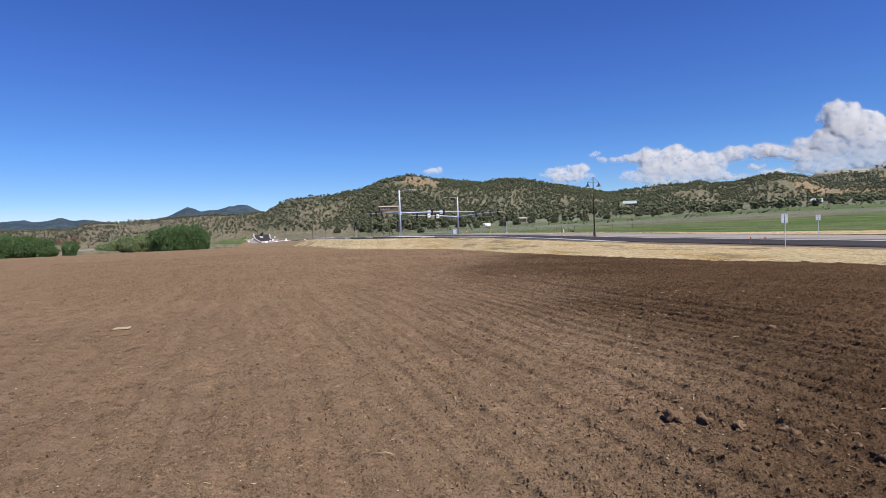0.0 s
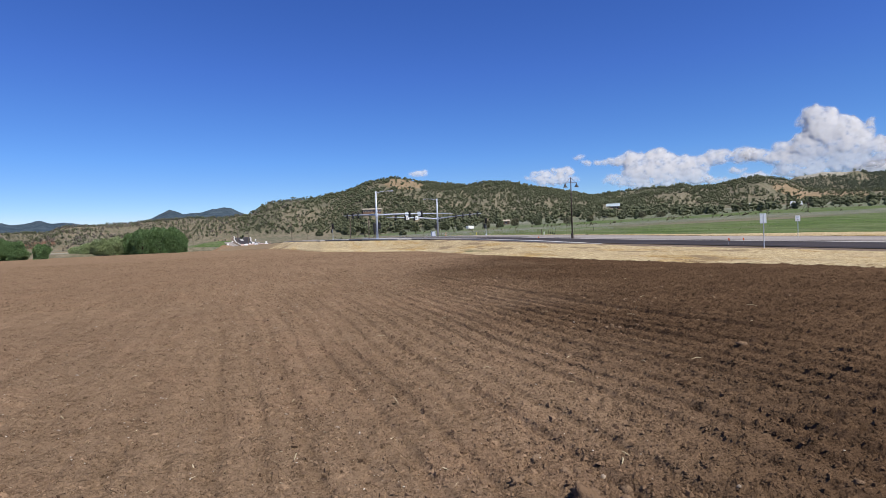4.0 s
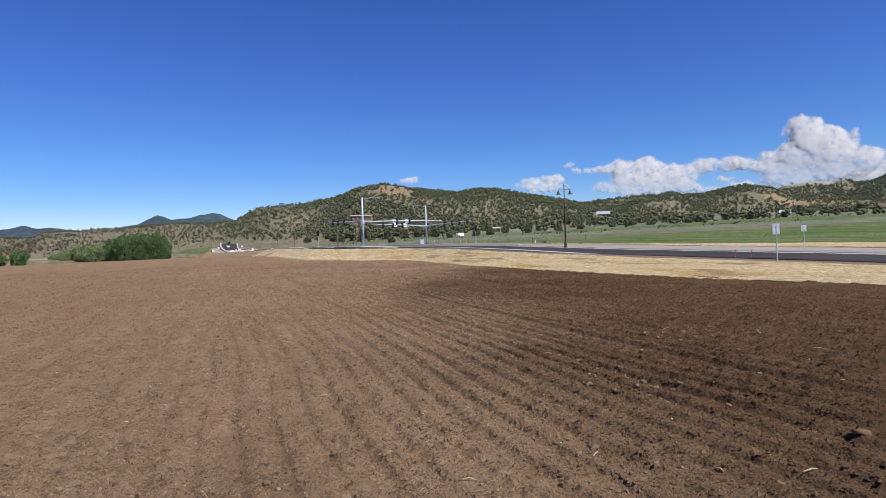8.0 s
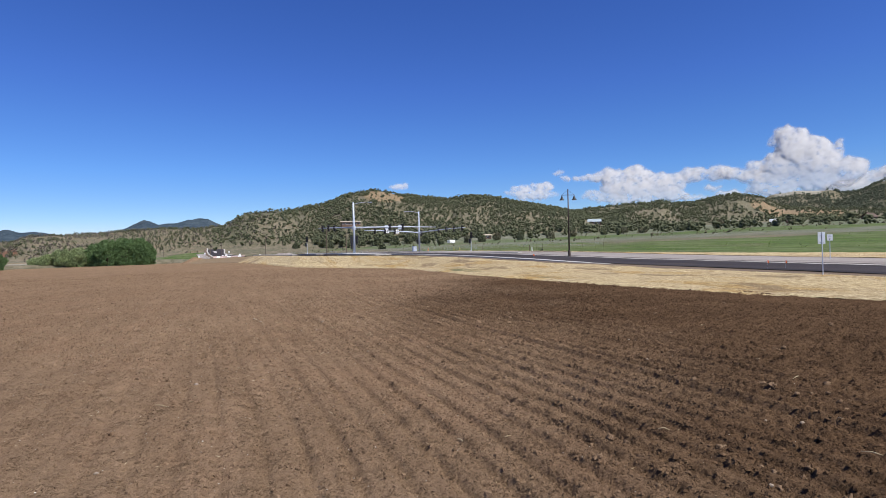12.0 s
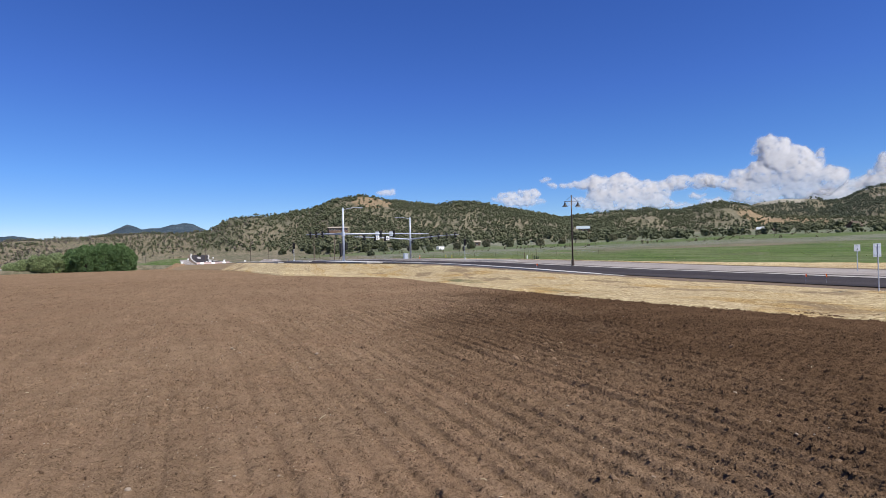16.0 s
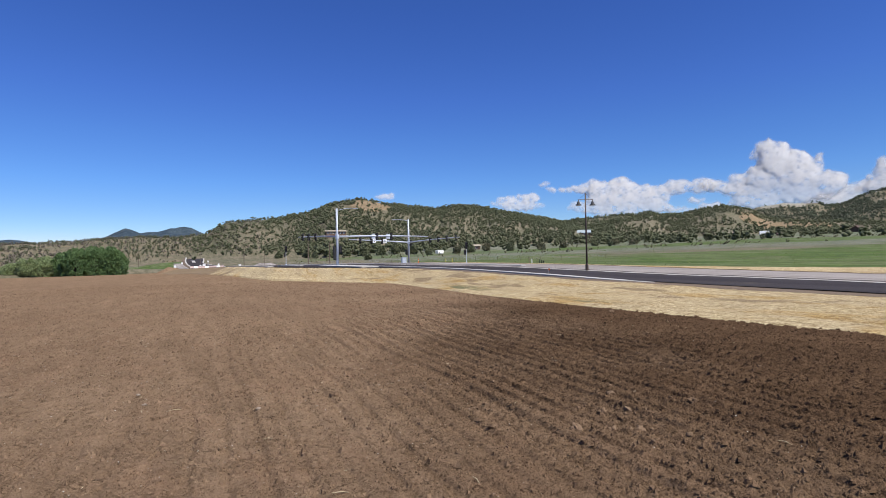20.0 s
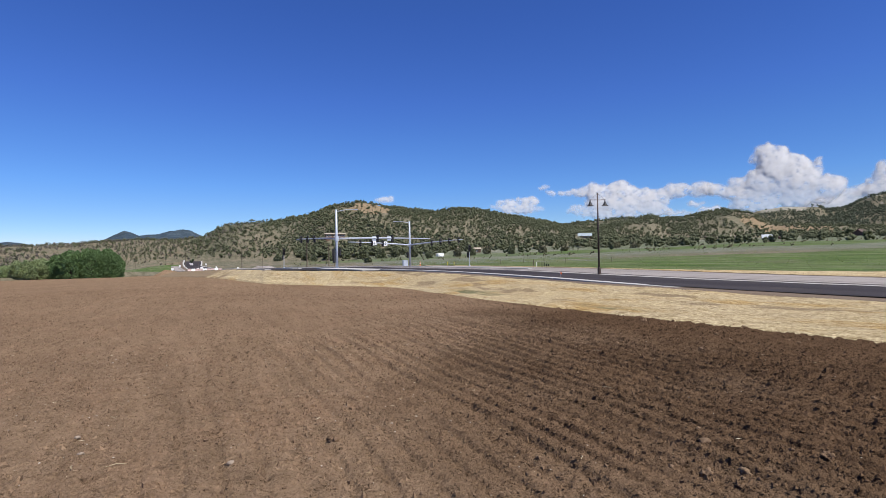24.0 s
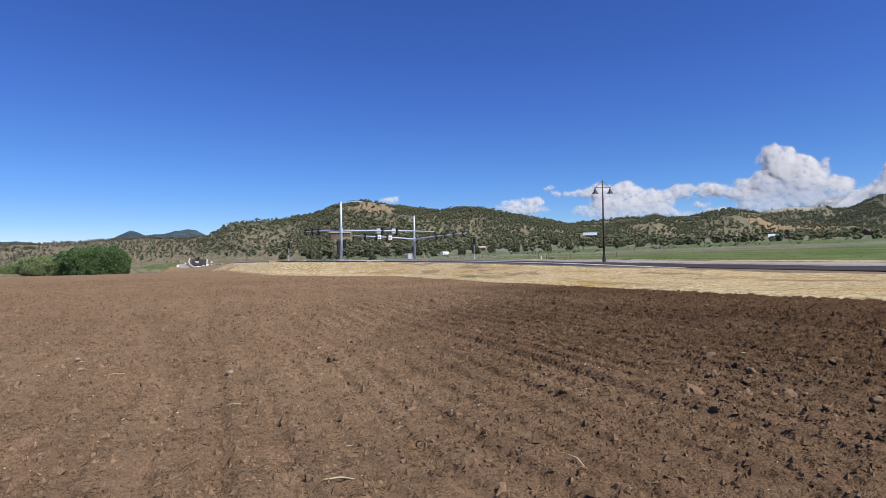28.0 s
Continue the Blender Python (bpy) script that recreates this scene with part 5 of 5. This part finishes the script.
grove("tall dense fresh green willow in a thicket", ((-146, 296, 13.6, 13), (-139, 300, 14.2, 13), (-132, 302, 14.0, 12), (-153, 300, 12.0, 11), (-136, 307, 14.0, 12), (-143, 308, 14.0, 13), (-130, 304, 12, 8)), WILLOW, "willow thicket", 100)
grove("pale yellow-green young willow beside the thicket", ((-161, 297, 9.0, 10), (-168, 298, 8.5, 10), (-176, 300, 6.5, 10), (-164, 305, 9.8, 10), (-183, 302, 5.0, 8)), PALE_WILLOW, "pale willows", 130, 1500)
grove("round green willow at the field's edge", ((-228, 262, 11.5, 14), (-216, 262, 12.0, 14), (-206, 263, 12.0, 13), (-240, 262, 11.0, 14), (-197, 264, 11.5, 12), (-188, 266, 9.5, 10), (-178, 268, 7.5, 8), (-212, 272, 11.5, 14), (-200, 273, 11, 14)), WILLOW, "field edge willows", 150)

# single junipers on the open slope below the hill, and bushes on the meadow
for k, (x, y, high, wide) in enumerate(((-62, 440, 7, 7.5), (-47, 436, 6.5, 7), (-21, 425, 8, 8), (-8, 418, 8, 8.5), (2, 428, 8, 8), (-33, 430, 6, 6), (-85, 452, 6, 6), (-70, 462, 5, 5), (-40, 415, 5, 5), (14, 420, 7, 7), (-55, 425, 4, 4.5), (-14, 440, 7, 7))):
    tree("juniper", "dark green juniper tree on the dry open slope", "tree", x, y, high, wide, JUNIPER, 200 + k, 200, "open slope junipers", form="cone", size=(0.5, 1.0))
for k, (x, y, high, wide) in enumerate(((-12, 300, 2.6, 3.6), (40, 372, 5, 5.5), (50, 380, 4, 5), (62, 392, 5.5, 6), (80, 400, 5, 6), (96, 380, 4, 6), (74, 372, 3, 4), (120, 410, 4, 5), (22, 362, 3.6, 4.5), (240, 430, 7, 9), (205, 420, 4, 5), (310, 500, 6, 10), (280, 470, 3, 4), (180, 430, 4, 6), (150, 430, 3.4, 5), (170, 440, 4.5, 6), (225, 450, 3.5, 5))):
    tree("bush", "grey-green rounded bush on the open meadow", "bush", x, y, high, wide, SCRUB_LEAF if k % 2 else JUNIPER, 260 + k, 180, "meadow bushes", form="dome", size=(0.35, 0.75))


# ---- clouds
def cloud(name, label, blobs, seed, thick):
    """Heaped puffs of vapour: blobs are (bearing, elevation, half width, half height) in degrees, 4.3 km away."""
    rng = np.random.default_rng(seed)
    b = np.array(blobs).reshape(-1, 4)
    az = np.arange((b[:, 0] - b[:, 2]).min() - 1.0, (b[:, 0] + b[:, 2]).max() + 1.0, 0.062)
    el = np.arange(max((b[:, 1] - b[:, 3]).min() - 0.7, 1.0), (b[:, 1] + b[:, 3]).max() + 0.8, 0.062)
    ga, ge = np.meshgrid(az, el)
    wa = ga + 0.26 * fbm(ga / 0.7, ge / 0.7, 4, seed + 40)
    we = ge + 0.20 * fbm(ga / 0.6, ge / 0.6, 4, seed + 50)
    heap = np.zeros(ga.shape)
    body = np.zeros(ga.shape)
    for a, e, ra, re in b:
        body = np.maximum(body, np.sqrt(np.clip(1 - ((wa - a) / ra) ** 2 - ((we - e) / re) ** 2, 0, None)) * min(ra, re))
        for k in range(int(10 + 16 * ra * re)):
            t, q = rng.uniform(0, math.tau), math.sqrt(rng.uniform())
            pa, pe = a + 0.85 * ra * q * math.cos(t), e + 0.85 * re * q * math.sin(t)
            pr = (0.22 + 0.30 * rng.uniform()) * min(re, ra) + 0.08
            d2 = ((wa - pa) ** 2 + (1.2 * (we - pe)) ** 2) / pr ** 2
            heap = np.maximum(heap, pr * np.sqrt(np.clip(1 - d2, 0, None)))
    height = 0.75 * body + 0.55 * heap
    for _ in range(6):                                       # soft outlines
        pad = np.pad(height, 1, mode="edge")
        height = (pad[1:-1, 1:-1] * 2 + pad[:-2, 1:-1] + pad[2:, 1:-1] + pad[1:-1, :-2] + pad[1:-1, 2:]) / 6
    inside = height > 0.004
    wisps = 0.75 + 0.5 * fbm(ga / 0.5, ge / 0.35, 4, seed + 60)
    low = np.where(inside, ge, 99).min(0)[None]
    high = np.where(inside, ge, -99).max(0)[None]
    rise = (ge - low) / np.maximum(high - low, 0.3)
    dens = (1 - np.exp(-height / 0.20 * np.clip(wisps, 0.2, 1.5))) * sstep(0.0, 0.20, height) * (0.70 + 0.28 * sstep(0.05, 0.65, rise))
    d = 4300.0
    out_v, out_f, base = [], [], 0
    cells = inside[:-1, :-1] | inside[1:, :-1] | inside[:-1, 1:] | inside[1:, 1:]
    faces = grid_faces(len(az), len(el))[cells.ravel()]
    for side in (-1, 0.6):
        r = d + side * thick * 0.7 * height + 1.5 * d * np.radians(ge - el[0])
        ea, aa = np.radians(ge), np.radians(ga)
        out_v.append(np.stack([CX + r * np.sin(aa) * np.cos(ea), CY + r * np.cos(aa) * np.cos(ea), 3 + r * np.sin(ea)], -1).reshape(-1, 3))
        out_f.append((faces if side < 0 else faces[:, ::-1]) + base)
        base += ga.size
    v, f = np.concatenate(out_v), np.concatenate(out_f)
    used, back = np.unique(f, return_inverse=True)
    me = mesh_from(name, v[used], back.reshape(f.shape), CLOUD, True)
    thin = np.tile(np.clip(1 - np.sqrt(1 - np.clip(dens, 0, 0.995)), 0, 1).ravel(), 2)[used]
    me.attributes.new("vapour", "FLOAT", "POINT").data.foreach_set("value", thin.astype(np.float32))
    return tagged(new(name, me), label, "cloud", "clouds", "structure")


cloud("cloud", "tall white cumulus cloud with grey base over the ridge", ((35.7, 7.8, 1.5, 1.6), (35.1, 8.7, 0.8, 1.0), (37.1, 7.4, 1.4, 1.3), (38.1, 6.6, 1.0, 1.0), (34.6, 6.4, 1.3, 1.1), (33.0, 6.3, 1.0, 0.7), (35.8, 5.6, 2.3, 0.9), (39.0, 7.4, 0.5, 0.7), (33.9, 5.3, 1.9, 0.8), (37.7, 4.8, 2.4, 0.9), (37.0, 6.2, 1.8, 1.2), (39.4, 5.6, 1.6, 1.0), (31.9, 5.7, 1.3, 0.6), (30.6, 6.0, 1.0, 0.6), (34.6, 4.4, 2.8, 0.8)), 300, 130)
cloud("cloud", "broad soft white cloud bank with shaded grey base", ((22.7, 6.2, 1.5, 1.0), (20.6, 6.3, 1.1, 1.0), (19.0, 6.4, 1.2, 0.5), (17.4, 6.3, 0.8, 0.3), (24.3, 5.9, 1.5, 0.8), (22.2, 5.2, 2.8, 1.0), (26.8, 6.0, 1.7, 0.4), (29.8, 6.0, 1.4, 0.7), (19.5, 4.7, 2.4, 0.5), (15.2, 7.0, 0.7, 0.3), (16.0, 6.4, 0.5, 0.25), (25.3, 5.3, 1.9, 0.8), (25.6, 4.3, 1.6, 0.7), (22.4, 4.3, 3.4, 0.8), (27.6, 6.1, 1.2, 0.7)), 330, 110)
cloud("cloud", "small low white cloud resting on the hill's skyline", ((11.7, 5.6, 1.1, 0.4), (13.7, 5.7, 1.1, 0.5), (12.9, 5.0, 2.5, 0.6), (10.6, 5.3, 0.8, 0.3)), 350, 120)
cloud("cloud", "wisp of white cloud just above the hilltop", ((-0.4, 6.3, 0.8, 0.3), (-0.9, 6.1, 1.2, 0.3)), 360, 80)
cloud("cloud", "low white cloud between the ridges", ((29.2, 4.8, 0.9, 0.3), (27.3, 4.0, 0.7, 0.4), (30.7, 4.1, 1.4, 0.4), (28.3, 3.8, 1.4, 0.3)), 370, 110)
cloud("cloud", "long grey and white cloud over the high ridge", ((43.3, 4.9, 1.4, 1.3), (41.6, 4.9, 1.1, 0.7), (40.8, 4.5, 1.9, 0.5), (43.1, 6.3, 0.6, 1.0), (44.8, 6.1, 1.2, 2.0), (39.3, 4.3, 1.6, 0.4), (43.0, 4.0, 2.4, 0.8), (40.2, 3.9, 2.6, 0.7), (47.0, 6.0, 2.0, 1.6)), 380, 130)


# ---- loose things on the field
CLOD = Nodes("dry_clod", 0.97, 0.0, 0.0, own_space=True)
CLOD.bump(CLOD.noise(6, 5, 0.7), 0.08, 0.6)
CLOD = CLOD.done(CLOD.mix(CLOD.rand(), (0.155, 0.102, 0.066), (0.215, 0.148, 0.098)))
CRUMB = Nodes("soil_crumbs", 0.97, 0.0, 0.0)
CRUMB.bump(CRUMB.noise(30, 4, 0.7), 0.02, 0.6)
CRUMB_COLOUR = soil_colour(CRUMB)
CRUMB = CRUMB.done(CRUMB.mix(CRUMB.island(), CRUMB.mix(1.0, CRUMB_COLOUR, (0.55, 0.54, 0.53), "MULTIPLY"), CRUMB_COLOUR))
STONE = Nodes("pale_field_stone", 0.85, 0.0, 0.2, own_space=True)
STONE.bump(STONE.noise(20, 4, 0.6), 0.01, 0.6)
STONE = STONE.done(STONE.mix(STONE.rand(), (0.211, 0.158, 0.115), (0.290, 0.238, 0.188)))
STALK = plain("bleached_straw", (0.363, 0.297, 0.191), (0.290, 0.231, 0.145), 20, 0.8)


def lump_mesh(name, seed, material, jag, flat, fine=2):
    rng = np.random.default_rng(seed)
    bm = bmesh.new()
    bmesh.ops.create_icosphere(bm, subdivisions=fine, radius=0.5)
    v = np.array([p.co[:] for p in bm.verts])
    d = v / np.linalg.norm(v, axis=1)[:, None]
    o = rng.uniform(0, 50, 3)
    k = 1 + 0.35 * jag * vnoise(d[:, 1] * 9 + o[2], d[:, 2] * 9 + d[:, 0] * 8, seed + 3) + jag * vnoise(d[:, 0] * 2.2 + o[0], d[:, 1] * 2.2 + d[:, 2] * 1.7 + o[1], seed) + 0.5 * jag * vnoise(d[:, 0] * 5 + o[1], d[:, 2] * 5 - d[:, 1] * 4 + o[2], seed + 1)
    for p, c in zip(bm.verts, d * (0.5 * k)[:, None] * np.array([1.15, 0.9, flat])):
        p.co = c
    me = bpy.data.meshes.new(name)
    bm.to_mesh(me)
    bm.free()
    me.materials.append(material)
    me.polygons.foreach_set("use_smooth", np.full(len(me.polygons), True))
    return me


def field_z(x, y):
    x, y = np.asarray(x, float), np.asarray(y, float)
    return field_plane(x, y) + field_relief(x, y)


LARGE_CLOD_MESHES = [lump_mesh("soil_clod", 440 + k, CLOD, 0.75, 0.8, 3) for k in range(7)]
CLOD_MESHES = [lump_mesh("soil_clod", 400 + k, CLOD, 0.75, 0.8) for k in range(7)]
STONE_MESHES = [lump_mesh("field_stone", 420 + k, STONE, 0.25, 0.6) for k in range(5)]


def lay(kind, meshes, x, y, size, rng, label, category, group):
    ob = new(kind, meshes[int(rng.integers(0, len(meshes)))])
    z = float(field_z(x, y))
    ob.matrix_basis = pose(x, y, z + 0.04 * size, *rng.uniform(-20, 20, 2), rng.uniform(0, 360)) @ Matrix.Diagonal((size, size, size, 1))
    return tagged(ob, label, category, group)


def foot_margin(x, y):
    """How far inside the field's edge the bank's foot lies."""
    s, _ = road_coords(x, y)
    return -3.0 - foot(s)


def strew():
    rng = np.random.default_rng(77)
    # the larger clods and stones that stand out along the way
    for x, y, size in ((3.21, 7.94, 0.42), (3.55, 7.75, 0.32), (3.9, 7.5, 0.30), (4.4, 7.1, 0.3), (2.6, 8.3, 0.25), (4.11, 33.02, 0.34), (2.45, 34.53, 0.24), (-0.73, 36.88, 0.3), (2.76, 35.2, 0.22),
                       (5.05, 34.24, 0.3), (5.5, 34.0, 0.3), (7.08, 34.35, 0.34), (4.8, 33.1, 0.3), (-1.64, 22.51, 0.14), (3.89, 18.69, 0.2), (5.76, 19.06, 0.24), (8.56, 22.09, 0.3), (-0.62, 35.74, 0.24), (-0.68, 36.77, 0.3), (12.5, 52.5, 0.4)):
        lay("soil_clod", LARGE_CLOD_MESHES, x, y, size * 0.52, rng, "large lump of dry brown earth on the tilled soil", "clod", "large clods")
    for x, y, size in ((-2.27, 35.81, 0.22), (-0.97, 35.77, 0.15), (-5.65, 37.65, 0.18), (-5.13, 36.77, 0.17), (-3.38, 24.45, 0.16), (-1.31, 24.68, 0.1), (-0.24, 40.07, 0.14), (-2.86, 19.4, 0.12), (4.12, 23.79, 0.1)):
        lay("field_stone", STONE_MESHES, x, y, size * 0.62, rng, "pale rounded stone lying on the tilled soil", "stone", "field stones")
    for k in range(170):
        y = rng.uniform(4, 52)
        x = rng.uniform(-12, 16) + 0.04 * (y - 25)
        right = x * FC + y * FS > 8
        lay("soil_clod", CLOD_MESHES, x, y, rng.uniform(0.05, 0.10) * (1.3 if right else 1.0) * (1 + 0.3 * (rng.uniform() > 0.9)), rng, "lump of brown earth on the tilled soil", "clod", "clods")
    # broken ground where the plough turned up clusters of clods
    for cx, cy, along, across, n in ((3.4, 7.8, 0.9, 0.35, 26), (4.6, 7.1, 0.6, 0.3, 12), (6.2, 16.7, 1.2, 0.35, 26), (5.3, 33.3, 0.9, 0.35, 16), (4.3, 19.0, 0.5, 0.3, 9), (9.0, 21.5, 0.9, 0.4, 12)):
        for k in range(n):
            p, q = rng.normal(0, along), rng.normal(0, across)
            lay("soil_clod", CLOD_MESHES, cx - p * FS + q * FC, cy + p * FC + q * FS, rng.uniform(0.05, 0.09) * (1 + 0.9 * rng.uniform() ** 5), rng, "lump of brown earth turned up by the plough", "clod", "clods")
    for k in range(110):
        y = rng.uniform(4, 50)
        lay("field_stone", STONE_MESHES, rng.uniform(-12, 10), y, rng.uniform(0.025, 0.075), rng, "small pale stone on the tilled soil", "stone", "field stones")
    # bleached sticks and stalks
    for k in range(46):
        x, y = rng.uniform(-8, 12), rng.uniform(5, 46)
        ln = rng.uniform(0.12, 0.32)
        bm = tube(bmesh.new(), [(-ln / 2, 0, 0.0), (0, 0.02 * rng.uniform(-1, 1), 0.02), (ln / 2, 0, 0.0)], [0.006, 0.009, 0.005], 5)
        ob = part("straw_stalk", bm, STALK)
        ob.matrix_basis = pose(x, y, float(field_z(x, y)) + 0.02, 0, rng.uniform(-12, 12), rng.uniform(0, 360))
        tagged(ob, "bleached broken stalk lying on the soil", "stalk", "stalks")
    bm = box(bmesh.new(), -0.26, 0.26, -0.11, 0.11, -0.02, 0.05, 0.03)
    bmesh.ops.subdivide_edges(bm, edges=bm.edges[:], cuts=2)
    for v in bm.verts:
        v.co += Vector((0.05 * noise.noise(v.co * 7), 0.06 * noise.noise(v.co * 5 + Vector((3, 1, 0))), 0.02 * noise.noise(v.co * 9)))
    ob = part("wood_scrap", bm, STALK)
    ob.matrix_basis = pose(-10.76, 18.56, float(field_z(-10.76, 18.56)) + 0.02, 0, 0, 12)
    tagged(ob, "flat pale piece of weathered wood on the soil", "wood scrap")
    # crumbs past counting: low rounded bumps, and fewer blunt lumps half sunk
    for name, n, sides, reach, label in (("soil_crumbs", 115000, 5, 40, "fine loose crumbs of brown earth over the field"), ("soil_lumps", 100000, 4, 50, "blunt lumps of brown earth over the field"),
                                         ("far_soil_lumps", 48000, 3, 90, "scattered clods of brown earth over the far field")):
        y = (3.8 if sides > 3 else 28.0) + reach * rng.uniform(0, 1, n) ** 1.25
        x = rng.normal(0.2, 1, n) * (2.8 + 0.11 * y) + 0.06 * y if sides > 3 else rng.uniform(-0.70, 0.30, n) * y
        c = sstep(-1, 8, x + 1.8 * fbm(x / 1.6, y / 1.6, 3, 90))
        keep = (np.where(sides == 5, 0.5 + 0.5 * c, 0.62 - 0.22 * c) > rng.uniform(0, 1, n)) & (np.abs(x) < 30) if sides > 3 else in_field(x, y)[0] > foot_margin(x, y)
        x, y, c = x[keep], y[keep], c[keep]
        m = len(x)
        q = rng.uniform(0, 1, m)
        a = np.arange(4) * math.tau / 4
        ring = np.stack([np.cos(a), np.sin(a), 0 * a], -1)
        if sides != 4:
            size = (0.011 + 0.019 * q ** 2) * (1 + 0.35 * c) * (1 + 0.6 * sstep(28, 55, y)) if sides == 5 else (0.022 + 0.040 * q ** 3) * (0.7 + y / 140)
            z = field_z(x, y) - 0.15 * size
            v = np.concatenate([np.broadcast_to(ring, (m, 4, 3)), np.broadcast_to(np.array([[0, 0, 1.0 if sides == 5 else 1.5]]), (m, 1, 3))], 1)
            tri = [(k, (k + 1) % 4, 4) for k in range(4)]
        else:
            size = (0.010 + 0.014 * q ** 2 + 0.022 * q ** 18) * (1 + 0.05 * c) * (1 + 0.7 * sstep(25, 65, y))
            z = field_z(x, y) - 0.25 * size
            v = np.concatenate([np.broadcast_to(ring * 1.0, (m, 4, 3)), np.broadcast_to(ring * 0.72 + np.array([0, 0, 1.0]), (m, 4, 3))], 1)
            tri = [(k, (k + 1) % 4, 4 + (k + 1) % 4) for k in range(4)] + [(k, 4 + (k + 1) % 4, 4 + k) for k in range(4)] + [(4, 5, 6), (4, 6, 7)]
        w = v.shape[1]
        v = v * rng.uniform(0.7, 1.3, (m, w, 1)) + rng.uniform(-0.2, 0.2, (m, w, 3))
        v = v * np.stack([rng.uniform(0.8, 1.6, m), rng.uniform(0.6, 1.1, m), rng.uniform(0.6, 1.2, m)], -1)[:, None, :]
        t = rng.uniform(0, math.tau, m)
        ct, st = np.cos(t)[:, None], np.sin(t)[:, None]
        v = np.stack([v[..., 0] * ct - v[..., 1] * st, v[..., 0] * st + v[..., 1] * ct, v[..., 2]], -1) * size[:, None, None] + np.stack([x, y, z], -1)[:, None, :]
        f = np.array(tri)[None] + (np.arange(m) * w)[:, None, None]
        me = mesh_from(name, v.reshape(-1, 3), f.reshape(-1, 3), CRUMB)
        damp_dark = np.repeat(soil_damp_shade(x, y), w)
        me.attributes.new("damp_shade", "FLOAT", "POINT").data.foreach_set("value", damp_dark.astype(np.float32))
        tagged(new(name, me), label, "soil", kind="stuff")


strew()


def field_bits(name, label, count, material, long, seed):
    """Pale chips past counting: pebbles (long 1) or broken straw (long above 1), flat on the soil."""
    rng = np.random.default_rng(seed)
    y = 4.0 + 46 * rng.uniform(0, 1, count) ** 1.3
    x = rng.normal(-0.6, 1, count) * (3.2 + 0.12 * y)
    keep = in_field(x, y)[0] > foot_margin(x, y)
    x, y = x[keep], y[keep]
    m = len(x)
    size = (0.006 + 0.012 * rng.uniform(0, 1, m) ** 3) * (1 + 0.5 * sstep(25, 50, y))
    v = OCT_V[None] * rng.uniform(0.7, 1.3, (m, 6, 1)) * np.array([1.0 * long, 0.8 / long ** 0.5, 0.6 / long ** 0.3])
    t, tilt = rng.uniform(0, math.tau, m)[:, None], rng.normal(0, 0.2, m)[:, None]
    v = np.stack([v[..., 0] * np.cos(t) - v[..., 1] * np.sin(t), v[..., 0] * np.sin(t) + v[..., 1] * np.cos(t), v[..., 2] + tilt * v[..., 0]], -1)
    v = v * size[:, None, None] + np.stack([x, y, field_z(x, y) + 0.012], -1)[:, None, :]
    f = OCT_F[None] + (np.arange(m) * 6)[:, None, None]
    tagged(new(name, mesh_from(name, v.reshape(-1, 3), f.reshape(-1, 3), material)), label, "litter", kind="stuff")


PEBBLE = Nodes("pale_pebbles", 0.8, 0.0, 0.25)
PEBBLE = PEBBLE.done(PEBBLE.mix(PEBBLE.island(), (0.30, 0.25, 0.20), (0.52, 0.47, 0.40)))
CHAFF = Nodes("broken_chaff", 0.8, 0.0, 0.2)
CHAFF = CHAFF.done(CHAFF.mix(CHAFF.island(), (0.30, 0.22, 0.13), (0.50, 0.42, 0.29)))
field_bits("field_pebbles", "small pale pebbles scattered over the tilled soil", 3200, PEBBLE, 1.0, 21)
field_bits("straw_chaff", "short bits of bleached straw on the tilled soil", 1300, CHAFF, 3.2, 22)


# ---- straw lying on the banks
STRAW_BLADE = Nodes("straw_blades", 0.75, 0.0, 0.25)
STRAW_BLADE = STRAW_BLADE.done(STRAW_BLADE.mix(STRAW_BLADE.island(), (0.554, 0.449, 0.271), (0.343, 0.244, 0.112)))


def straw_litter(name, label, s_range, a_of, count, z_of, seed):
    rng = np.random.default_rng(seed)
    s, k = rng.uniform(*s_range, count), rng.uniform(0, 1, count)
    a = a_of(s, k)
    b = a + road_bend(s)
    x, y = RX + s * UX + b * UY, RY + s * UY - b * UX
    z = z_of(s, a, k, x, y) + rng.uniform(0.01, 0.05, count)
    t = rng.uniform(0, math.pi, count)
    ln, wd = rng.uniform(0.05, 0.15, count), rng.uniform(0.004, 0.009, count)
    dx, dy = np.cos(t) * ln, np.sin(t) * ln
    px, py = -np.sin(t) * wd, np.cos(t) * wd
    tip = rng.uniform(-0.02, 0.03, count)
    v = np.stack([np.stack([x - dx + px, y - dy + py, z], -1), np.stack([x - dx - px, y - dy - py, z], -1),
                  np.stack([x + dx - px, y + dy - py, z + tip], -1), np.stack([x + dx + px, y + dy + py, z + tip], -1)], 1).reshape(-1, 3)
    f = np.arange(count * 4).reshape(-1, 4)
    tagged(new(name, mesh_from(name, v, f, STRAW_BLADE)), label, "straw", kind="stuff")


straw_litter("straw_litter", "loose golden straw strewn over the road bank", (-22, 90), lambda s, k: foot(s) + 1.2 + (-0.4 - foot(s) - 1.2) * k, 52000,
             lambda s, a, k, x, y: bank_height(s, a, (a - foot(s)) / (bank_top(s) - foot(s)), x, y), 9)
straw_litter("far_straw_litter", "loose golden straw beyond the road", (-20, 90), lambda s, k: 26.2 + 7 * k, 9000,
             lambda s, a, k, x, y: (road_height(s) + 0.10) * (1 - k * k) + (land_height(x, y) + 0.10) * k * k, 10)
